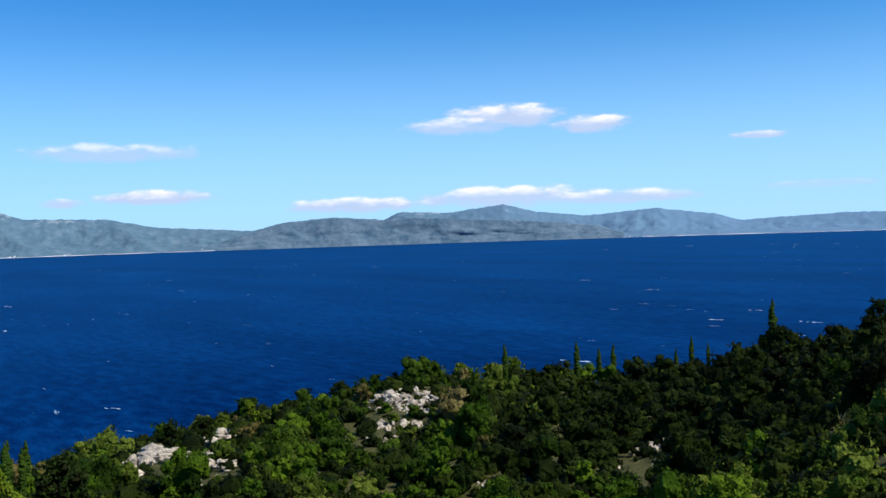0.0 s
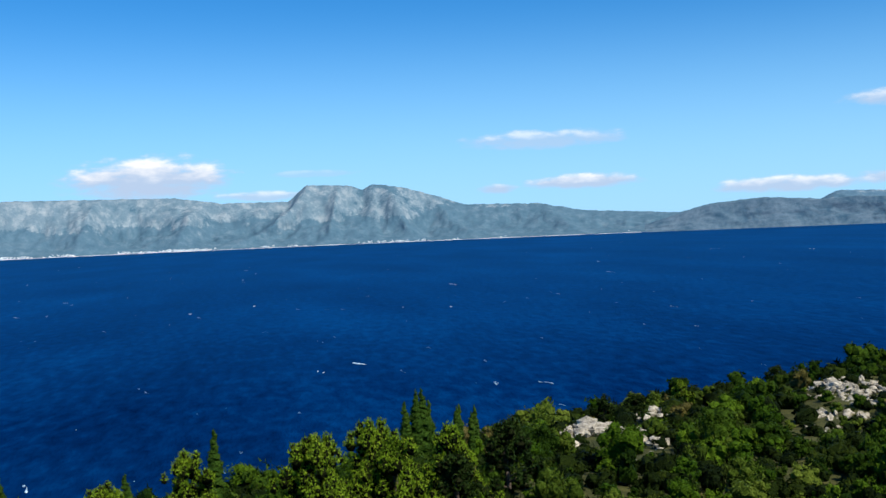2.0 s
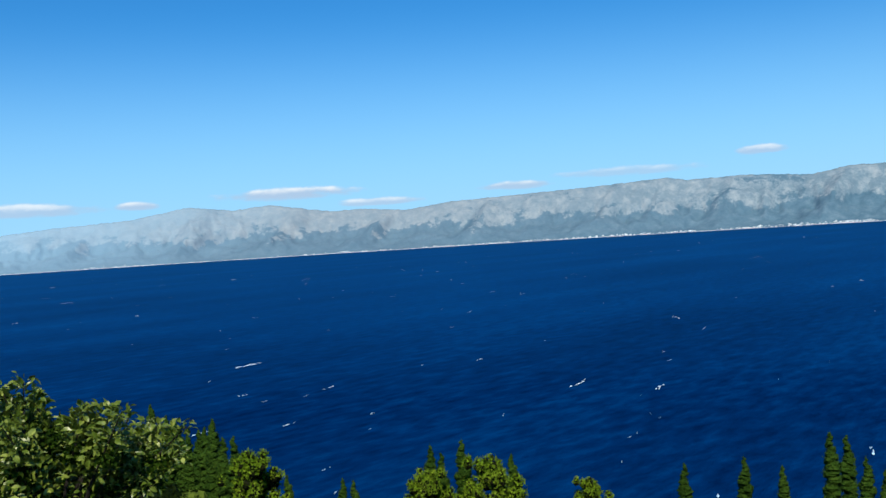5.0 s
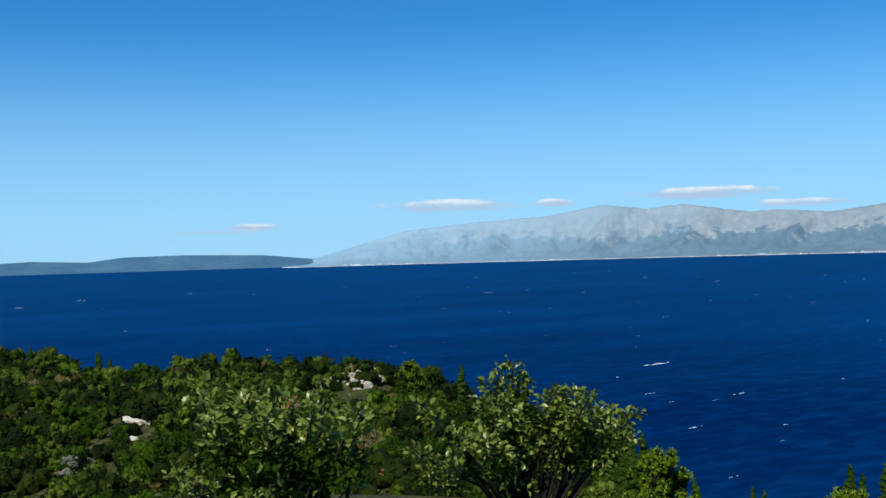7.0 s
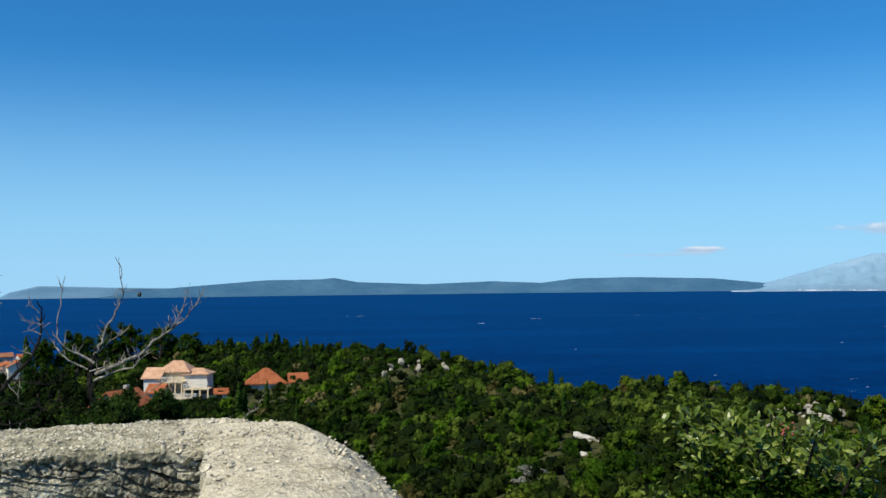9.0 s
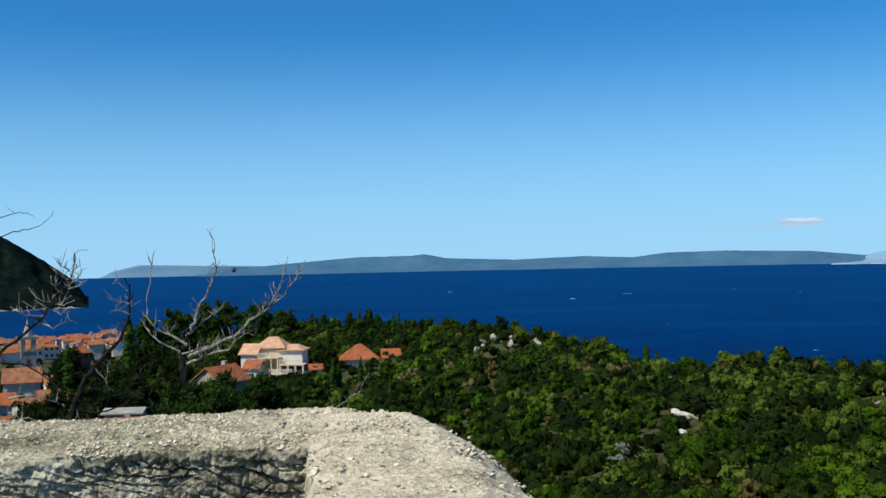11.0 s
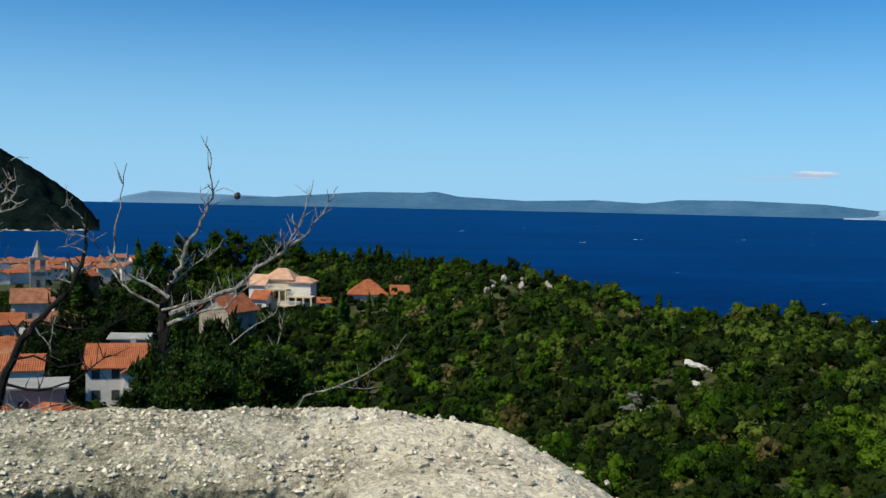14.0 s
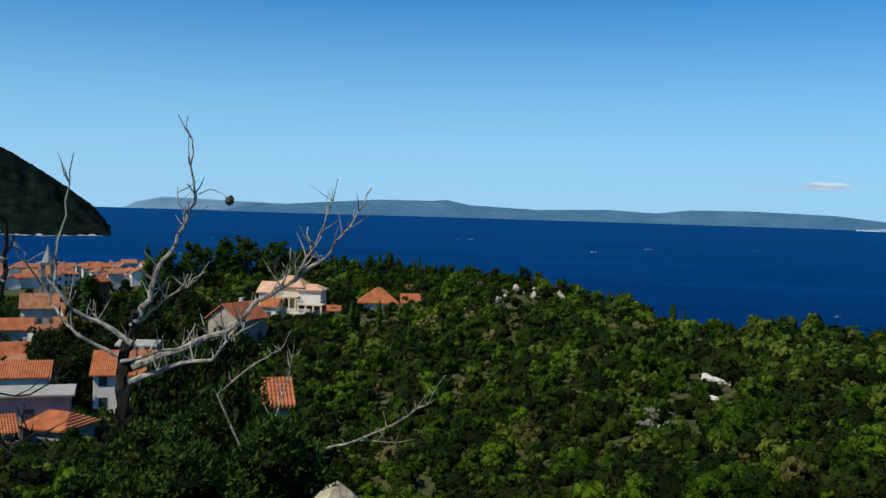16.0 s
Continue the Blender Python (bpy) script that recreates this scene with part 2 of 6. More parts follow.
def mountain_material():
    """Pale limestone above, blue-green scrub below, the two reaching into each other along spurs and gullies; distance
    haze is mixed into both colours.
    """
    m, t, s = material("hazed_limestone_range", 0.95, 0.0, 0.03)
    geo = t.nodes.new("ShaderNodeNewGeometry")
    axes = node(t, "ShaderNodeSeparateXYZ", geo.outputs["Position"])
    y, z = axes.outputs[1], axes.outputs[2]
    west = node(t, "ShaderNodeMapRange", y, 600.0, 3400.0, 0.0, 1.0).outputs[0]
    peak = node(t, "ShaderNodeMapRange", y, -200.0, -420.0, 0.0, 1.0).outputs[0]
    broad = noise_at(t, 0.0042, 5.0, 0.60, (1, 1, 1.9))
    slant = noise_at(t, 0.016, 6.0, 0.66, (1.0, 1.0, 0.75))
    gullies = noise_at(t, 0.034, 5.0, 0.62, (1.0, 1.0, 0.30))
    spots = noise_at(t, 0.10, 4.0, 0.62, (1, 1, 1.1))
    steep = node(t, "ShaderNodeSeparateXYZ", geo.outputs["Normal"]).outputs[2]
    up = calc(t, "ADD", node(t, "ShaderNodeMapRange", z, 5.0, 165.0, -0.04, 0.92).outputs[0],
              calc(t, "ADD", calc(t, "MULTIPLY", calc(t, "SUBTRACT", broad, 0.5), 1.35), calc(t, "MULTIPLY", calc(t, "SUBTRACT", slant, 0.5), 1.0)))
    up = calc(t, "ADD", up, calc(t, "MULTIPLY", calc(t, "SUBTRACT", gullies, 0.5), 0.35))
    up = calc(t, "SUBTRACT", up, calc(t, "MULTIPLY", calc(t, "SUBTRACT", steep, 0.42), 0.55))
    up = calc(t, "SUBTRACT", calc(t, "ADD", up, calc(t, "MULTIPLY", west, 0.13)), calc(t, "MULTIPLY", peak, 0.16))
    up = calc(t, "ADD", up, calc(t, "MULTIPLY", calc(t, "SUBTRACT", spots, 0.5), 0.28))
    bare = node(t, "ShaderNodeMapRange", up, 0.40, 0.58, 0.0, 1.0, grade="SMOOTHSTEP").outputs[0]
    grain = calc(t, "ADD", calc(t, "MULTIPLY", slant, 0.50), calc(t, "ADD", calc(t, "MULTIPLY", gullies, 0.32), calc(t, "MULTIPLY", spots, 0.18)))
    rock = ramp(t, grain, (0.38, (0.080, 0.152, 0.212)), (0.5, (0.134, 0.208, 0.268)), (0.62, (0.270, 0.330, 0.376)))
    # paler tones for the western end: haze put into the base colour
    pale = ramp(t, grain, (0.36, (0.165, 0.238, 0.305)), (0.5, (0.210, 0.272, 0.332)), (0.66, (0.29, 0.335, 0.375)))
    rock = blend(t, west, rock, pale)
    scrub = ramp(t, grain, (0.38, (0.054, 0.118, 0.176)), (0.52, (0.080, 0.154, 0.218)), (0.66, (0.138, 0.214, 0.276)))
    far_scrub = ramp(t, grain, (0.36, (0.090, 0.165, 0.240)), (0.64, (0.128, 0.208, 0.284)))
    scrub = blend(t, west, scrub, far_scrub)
    # distance haze painted in: blue towards the east, pale blue towards the west
    haze_east = node(t, "ShaderNodeMapRange", y, -2300.0, -3450.0, 0.0, 0.88).outputs[0]
    haze_west = node(t, "ShaderNodeMapRange", y, 3300.0, 4350.0, 0.0, 0.90).outputs[0]
    rock = blend(t, haze_west, rock, (0.24, 0.39, 0.53))
    scrub = blend(t, haze_west, scrub, (0.215, 0.365, 0.505))
    t.links.new(blend(t, haze_east, blend(t, bare, scrub, rock), (0.105, 0.205, 0.325)), s.inputs["Base Color"])
    bump(t, s, calc(t, "ADD", calc(t, "MULTIPLY", gullies, 0.4), slant), 0.45, 12.0)
    return m


SEA = sea_material()
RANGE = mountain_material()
# The blue of distance haze is put into these three base colours.
HILLS = mottled("hazed_coastal_scrub", (0.042, 0.095, 0.152), (0.125, 0.190, 0.255), 0.012, 0.05, 0.95, 7.0, 0.03)
ISLAND = mottled("hazed_wooded_island", (0.036, 0.112, 0.200), (0.066, 0.152, 0.245), 0.006, 0.03, 0.95, 0.0, 0.03)
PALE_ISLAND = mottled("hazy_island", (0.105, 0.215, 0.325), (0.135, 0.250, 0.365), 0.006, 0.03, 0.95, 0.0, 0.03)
# Near-black base: the slope's own shade is put into the wood's colour.
HEADLAND = mottled("shaded_wooded_headland", (0.0015, 0.0045, 0.004), (0.010, 0.019, 0.016), 0.03, 0.16, 0.95, 6.0, 0.0)
SHORE = mottled("pale_shore", (0.46, 0.54, 0.60), (0.74, 0.80, 0.84), 0.02, 0.2, 0.9)
SOIL = mottled("dry_soil", (0.014, 0.022, 0.004), (0.085, 0.088, 0.026), 0.8, 5.0, 0.95, 0.25)
RUBBLE = mottled("brown_rubble_masonry", (0.20, 0.16, 0.12), (0.44, 0.37, 0.29), 0.8, 4.0, 0.9, 0.03)
FOAM = mottled("sea_foam", (0.42, 0.66, 0.86), (0.60, 0.80, 0.95), 0.5, 2.0, 0.8)
ROCK = mottled("limestone", (0.13, 0.120, 0.098), (0.60, 0.555, 0.465), 1.6, 7.0, 0.9, 0.22)
MORTAR = mottled("old_mortar", (0.175, 0.152, 0.108), (0.56, 0.505, 0.37), 5.0, 40.0, 0.95, 0.03, 0.1)
GRAVEL = mottled("gravel_in_mortar", (0.16, 0.142, 0.102), (0.86, 0.79, 0.62), 34.0, 90.0, 0.85, 0.004, 0.15)
LICHEN = wall_mortar("lichened_mortar", (0.105, 0.102, 0.068), (0.345, 0.322, 0.226), (0.70, 0.65, 0.49),
                     ((0.29, 0.252, 0.184), (0.60, 0.54, 0.405), (0.82, 0.755, 0.60)))
TORN = wall_mortar("torn_wall_core", (0.070, 0.067, 0.050), (0.33, 0.315, 0.242), (0.74, 0.71, 0.59))
STONE = mottled("wall_stone", (0.20, 0.192, 0.155), (0.70, 0.67, 0.57), 9.0, 45.0, 0.95, 0.012)
CREAM = mottled("cream_render", (0.55, 0.44, 0.27), (0.74, 0.62, 0.42), 0.5, 5.0, 0.9)
TOWER = mottled("grey_tower_stone", (0.17, 0.175, 0.17), (0.34, 0.34, 0.32), 0.6, 4.0, 0.9, 0.03)
BARK = mottled("pine_bark", (0.05, 0.038, 0.03), (0.15, 0.12, 0.10), 3.0, 30.0, 0.95, 0.02)
# Black-to-pale mottling stands in for sunlit tops and shaded undersides of limbs.
DEAD = mottled("grey_dead_wood", (0.006, 0.005, 0.0045), (0.50, 0.46, 0.385), 22.0, 80.0, 0.9, 0.006)
# Darker copy of the wood for limbs and stems painted as in shade.
DEAD_SHADED = mottled("shaded_dead_wood", (0.003, 0.0027, 0.0022), (0.020, 0.017, 0.013), 14.0, 60.0, 0.9, 0.004)
TILE = tiled("clay_roof_tiles", (0.20, 0.058, 0.024), (0.50, 0.165, 0.068))
TILE_OLD = tiled("weathered_roof_tiles", (0.16, 0.062, 0.034), (0.46, 0.21, 0.11))
TILE_PALE = tiled("bleached_roof_tiles", (0.42, 0.22, 0.13), (0.74, 0.47, 0.31))
PLASTER = mottled("white_plaster", (0.55, 0.53, 0.48), (0.82, 0.80, 0.75), 0.5, 5.0, 0.9, 0.005)
PLASTER_GREY = mottled("grey_render", (0.22, 0.22, 0.21), (0.36, 0.355, 0.33), 0.6, 6.0, 0.9, 0.005)
MASONRY = mottled("pale_masonry", (0.30, 0.29, 0.26), (0.56, 0.54, 0.49), 0.8, 4.0, 0.9, 0.03)
SHUTTER = mottled("dark_shutter", (0.03, 0.035, 0.04), (0.08, 0.09, 0.09), 2.0, 12.0, 0.5)
# Near-black for crown cores: the shade between the needles put into colour.
CROWN_SHADE = mottled("inner_crown_shade", (0.004, 0.006, 0.002), (0.013, 0.016, 0.006), 2.0, 9.0, 0.95, 0.0, 0.02)
M_DARK = leafy("dark_maquis", (0.004, 0.013, 0.001), (0.016, 0.040, 0.002), (0.042, 0.082, 0.006))
# Dark trees, with the shaded sides of their crowns put into the colour.
M_WOOD = leafy("shaded_evergreen_wood", (0.002, 0.005, 0.001), (0.006, 0.014, 0.001), (0.020, 0.036, 0.003))
# Undergrowth darkened in colour so that gaps between shrubs read as shade.
M_UNDER = leafy("shade_dark_undergrowth", (0.002, 0.006, 0.001), (0.009, 0.018, 0.002), (0.028, 0.046, 0.005))
M_MID = leafy("green_maquis", (0.008, 0.025, 0.001), (0.032, 0.076, 0.003), (0.086, 0.152, 0.009))
M_PALE = leafy("olive_maquis", (0.015, 0.032, 0.003), (0.050, 0.086, 0.008), (0.122, 0.166, 0.024))
M_DRY = leafy("dry_maquis", (0.045, 0.044, 0.010), (0.105, 0.095, 0.028), (0.190, 0.165, 0.070))
M_GREY = leafy("grey_dead_twigs", (0.20, 0.19, 0.16), (0.38, 0.36, 0.31), (0.60, 0.57, 0.50))
PINE_LEAF = leafy("pine_needles", (0.036, 0.084, 0.003), (0.128, 0.222, 0.010), (0.260, 0.350, 0.030), 0.5)
PINE_DARK = leafy("dark_pine_needles", (0.005, 0.013, 0.003), (0.015, 0.034, 0.006), (0.040, 0.070, 0.012), 0.5)
PINE_BUSH = leafy("bush_pine_needles", (0.006, 0.018, 0.003), (0.022, 0.052, 0.008), (0.066, 0.112, 0.018), 3.0, tufted=0.0)
CYPRESS = leafy("cypress_needles", (0.008, 0.025, 0.003), (0.026, 0.062, 0.007), (0.062, 0.112, 0.014), 0.5, tufted=0.5)
BROAD_LEAF = leafy("broad_green_leaves", (0.015, 0.032, 0.003), (0.084, 0.130, 0.014), (0.310, 0.360, 0.078), 14.0, 0.36, 0.35, 0.0, 0.0)


# ---- mesh helpers ----
def shape(name, verts, faces, mat, parent=None, label=""):
    me = bpy.data.meshes.new(name)
    me.from_pydata([tuple(v) for v in verts], [], [tuple(f) for f in faces])
    me.materials.append(mat)
    me.update()
    ob = new(name, me)
    ob.parent = parent
    return tagged(ob, label)


def part(name, bm, mat, parent, label=""):
    me = bpy.data.meshes.new(name)
    bm.to_mesh(me)
    bm.free()
    me.materials.append(mat)
    ob = new(name, me)
    ob.parent = parent
    return tagged(ob, label)


def triangles(name, points, mat, parent=None, label="", inner=None, tone=None):
    """One mesh of loose triangles out of an array (n, 3, 3); inner marks those coloured as the shade inside a crown,
    tone tells one plant from the next.
    """
    points = np.asarray(points, dtype=np.float32)
    n = len(points)
    me = bpy.data.meshes.new(name)
    me.vertices.add(3 * n)
    me.vertices.foreach_set("co", points.ravel())
    me.loops.add(3 * n)
    me.loops.foreach_set("vertex_index", np.arange(3 * n, dtype=np.int32))
    me.polygons.add(n)
    me.polygons.foreach_set("loop_start", np.arange(0, 3 * n, 3, dtype=np.int32))
    me.polygons.foreach_set("loop_total", np.full(n, 3, dtype=np.int32))
    me.materials.append(mat)
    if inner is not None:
        me.materials.append(CROWN_SHADE)
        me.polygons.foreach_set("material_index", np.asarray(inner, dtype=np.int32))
    me.update(calc_edges=True)
    tones = me.attributes.new("tone", "FLOAT", "FACE")
    tones.data.foreach_set("value", np.full(n, 0.5, dtype=np.float32) if tone is None else np.asarray(tone, dtype=np.float32))
    ob = new(name, me)
    ob.parent = parent
    return tagged(ob, label)


def sheet(name, grid, mat, parent=None, label="", smooth=True, wrap=False):
    """A mesh over a grid of points (rows, columns, 3)."""
    grid = np.asarray(grid, dtype=float)
    r, c, _ = grid.shape
    faces = []
    for i in range(r - 1):
        for j in range(c if wrap else c - 1):
            k = (j + 1) % c
            faces.append((i * c + j, i * c + k, (i + 1) * c + k, (i + 1) * c + j))
    ob = shape(name, grid.reshape(-1, 3), faces, mat, parent, label)
    if smooth:
        ob.data.polygons.foreach_set("use_smooth", [True] * len(ob.data.polygons))
    return ob


def rnd(x, y, scale, seed=0.0):
    return noise.noise(Vector((x * scale + seed, y * scale - seed, seed * 1.7)))


def polar(heading_deg, d, z=0.0):
    a = radians(heading_deg)
    return Vector((d * math.sin(a), d * math.cos(a), z))


# ---- the lie of the land: heading, height half way, distance and height of the crest, width of the fall to the sea ----
LAND = np.array((
    (-90, 40, 340, 38, 260), (-30, 22, 560, 14, 120), (-17.5, 22.5, 540, 15, 120), (-12, 32, 300, 32.5, 120), (-4, 32, 270, 36.5, 90),
    (1, 35, 230, 38.2, 80), (6, 38, 180, 39.5, 80), (13, 40, 150, 38.2, 80), (25, 41.2, 122, 41.0, 60), (36, 42, 85, 40.0, 50),
    (45, 42.5, 60, 36.8, 50), (75, 42, 62, 36, 50), (88, 40.5, 75, 35.5, 50), (100, 37, 112, 31.5, 50), (110, 35.5, 125, 32, 60),
    (122, 35, 137, 34.6, 60), (134, 35.5, 150, 32.5, 60), (141, 39.5, 130, 38.5, 60), (147, 43.5, 112, 44.5, 70), (180, 51, 110, 52, 120),
))
TERRACE = EYE - 1.62
# rocky knolls: x, y, height, radius
KNOLLS = ((106, -64.5, 1.5, 5.5), (108, -41.5, 1.6, 4), (103, -33, 1.6, 4.5), (92, -34.5, 1.0, 3.5), (64, -64, 0.6, 3), (12, 168, 2.3, 6), (44, 87, 1.4, 5), (22.5, 86, 0.8, 4), (14.6, 74.5, 0.7, 2.5))


def ground(x, y):
    """Height of the ground over the sea."""
    d = math.hypot(x, y)
    a = math.degrees(math.atan2(x, y))
    if a < -90:
        a += 360
    keys = np.append(LAND[:, 0], 270)
    half, far, crest, fall = (np.interp(a, keys, np.append(LAND[:, k], LAND[0, k])) for k in (1, 2, 3, 4))
    mid = 0.55 * far
    if d < 5.6:
        z = TERRACE
    elif d < mid:
        s = (d - 5.6) / (mid - 5.6)
        z = half + (TERRACE - half) * (1 - s) ** 3.2
    elif d < far:
        s = (d - mid) / (far - mid)
        z = half + (crest - half) * s * s * (3 - 2 * s)
    else:
        s = min(1.6, (d - far) / fall)
        z = crest - (crest + 4) * s ** 1.5
    for kx, ky, lift, wide in KNOLLS:
        z += lift * math.exp(-((x - kx) ** 2 + (y - ky) ** 2) / wide ** 2)
    rough = min(1.0, max(0.0, (d - 12) / 40))
    return z + rough * (1.3 * rnd(x, y, 0.05, 3.1) + 0.5 * rnd(x, y, 0.17, 8.2))


def build_land():
    rings = [0.0, 3.0, 5.5, 5.7, 7, 9, 12, 16, 20, 25, 30, 36, 42, 48, 54, 60, 67, 74, 81, 88, 96, 104, 112, 120, 128, 136, 144, 152, 160,
             170, 180, 190, 200, 212, 225, 240, 255, 270, 285, 300, 320, 340, 360, 385, 410, 440, 480, 520, 570, 620, 680, 740]
    headings = [*np.arange(-40, 160, 1.0), *np.arange(160, 320, 5.0)]
    grid = [[polar(a, d) for a in headings] for d in rings]
    for row in grid:
        for p in row:
            p.z = ground(p.x, p.y)
    tagged(sheet("ground", grid, SOIL, wrap=True), "dry stony hillside falling to the sea", "ground", kind="structure")


def build_sea():
    rings = [60, 150, 300, 500, 800, 1200, 1800, 2600, 3600, 4990]
    grid = [[polar(a, d) for a in np.arange(0, 360, 4.0)] for d in rings]
    tagged(sheet("sea", grid, SEA, wrap=True), "deep blue choppy sea with whitecaps", "sea", kind="structure")


RANGE_LINE = ((22, -0.55), (24.1, -0.18), (26.7, 0.56), (29, 1.16), (33, 1.54), (36.9, 1.76), (40, 2.3), (42.4, 2.0), (44.4, 2.2), (47.8, 1.65),
              (49.5, 1.7), (52, 1.5), (54.6, 1.81), (58.9, 1.98), (62.8, 2.13), (66.5, 2.34), (67.7, 2.14), (70.9, 2.2), (74.1, 1.97), (76, 2.3),
              (81.7, 2.24), (84.6, 2.2), (87, 1.84), (90.7, 1.8), (91.7, 2.68), (94.1, 2.58), (94.8, 2.3), (95.4, 2.62), (97.1, 2.36), (99.3, 1.7),
              (100.5, 1.26), (104.7, 1.15), (107.2, 0.65), (112.4, 0.3), (114, 0.69), (116.8, 0.92), (119.7, 0.7), (120.6, 1.1), (123.4, 0.98),
              (126.4, 1.36), (128.3, 0.87), (131.1, 0.57), (134.8, 0.86), (138.1, 0.43), (139.3, 0.05), (144.7, 0.28), (152, 0.2))


# spurs that run down from the crest towards the sea: heading at the crest, heading at the shore, width, reach
SPURS = ((91.9, 87.6, 0.9, 90), (93.6, 92.6, 0.7, 60), (96.2, 97.8, 1.0, 70), (98.6, 101.5, 1.2, 60), (86.0, 84.4, 1.0, 45), (80.6, 79.2, 1.2, 50), (76.0, 74.2, 1.1, 45), (70.2, 69.0, 1.0, 40),
         (64.0, 61.8, 1.3, 55), (57.0, 55.0, 1.1, 55), (51.6, 48.0, 1.0, 80), (46.2, 43.4, 1.2, 80), (41.2, 38.6, 1.2, 80), (35.5, 32.0, 1.2, 60), (105.0, 107.2, 1.0, 60))


def far_land(name, line, near, far, mat, label, step, crag, seed, rows=26, apron=0.0, spurs=()):
    """A range or island along the far shore: its skyline given as heading and height in degrees; apron: how far gentle foothills reach up."""
    keys, tops = zip(*line)
    headings = np.arange(keys[0], keys[-1] + step / 2, step)
    grid, rough = [], 0.34 * crag
    for i in range(-1, rows + 4):
        row = []
        for a in headings:
            top = EYE + far * math.tan(radians(float(np.interp(a, keys, tops))))
            top += crag * (0.24 * noise.fractal(Vector((a * 1.9, seed, 0.0)), 0.7, 2.1, 6) + 0.16 * noise.fractal(Vector((a * 6.0, seed + 3, 0.0)), 0.6, 2.1, 3))
            s = max(0.0, i / rows)
            swell = math.sin(math.pi * min(1, s))
            bend = a + 0.9 * s * noise.noise(Vector((a * 0.35, s * 1.5, seed + 9)))
            spur = noise.fractal(Vector((bend * 0.42, s * 2.4, seed)), 0.75, 2.1, 6)
            gully = abs(noise.fractal(Vector((bend * 1.1, s * 2.6, seed + 4)), 0.8, 2.1, 5))
            shore = near + 60 * noise.noise(Vector((a * 0.25, seed, 2.0)))
            d = shore + (far - shore) * s
            if s <= 1:
                cliff = 0.52 + 0.12 * noise.noise(Vector((a * 0.3, 3.0, seed)))
                foot = 0.30 * s / cliff if s < cliff else 0.30 + 0.70 * ((s - cliff) / (1 - cliff)) ** 0.85
                lift = s ** 1.25 * (1 - apron) + apron * foot
                z = top * (lift + rough * 0.020 * (spur - 0.7 * gully) * swell)
                d -= rough * 7 * (spur - 0.4 * gully) * swell
                for crest, foot_at, wide, reach in spurs:
                    off = (a - (foot_at + (crest - foot_at) * s)) / (wide * (1.3 - 0.6 * s))
                    if abs(off) < 2.5:
                        ridge = max(0.0, 1 - abs(off)) ** 1.2
                        d -= 0.5 * reach * ridge * swell
                        z += top * 0.13 * ridge * swell
                z = min(z, top * (0.3 + 0.7 * s) if apron else z)
            else:
                z = top * (1 - (s - 1) * 1.5) if i < rows + 3 else -3.0
            z = max(z, 0.6 if i == 0 else 1.0 + 2.5 * s) if 0 <= i < rows + 3 else -3.0
            row.append(polar(a, min(d, 4960), z))
        grid.append(row)
    return tagged(sheet(name, grid, mat), label, "mountain range" if crag > 5 else "island", kind="structure")


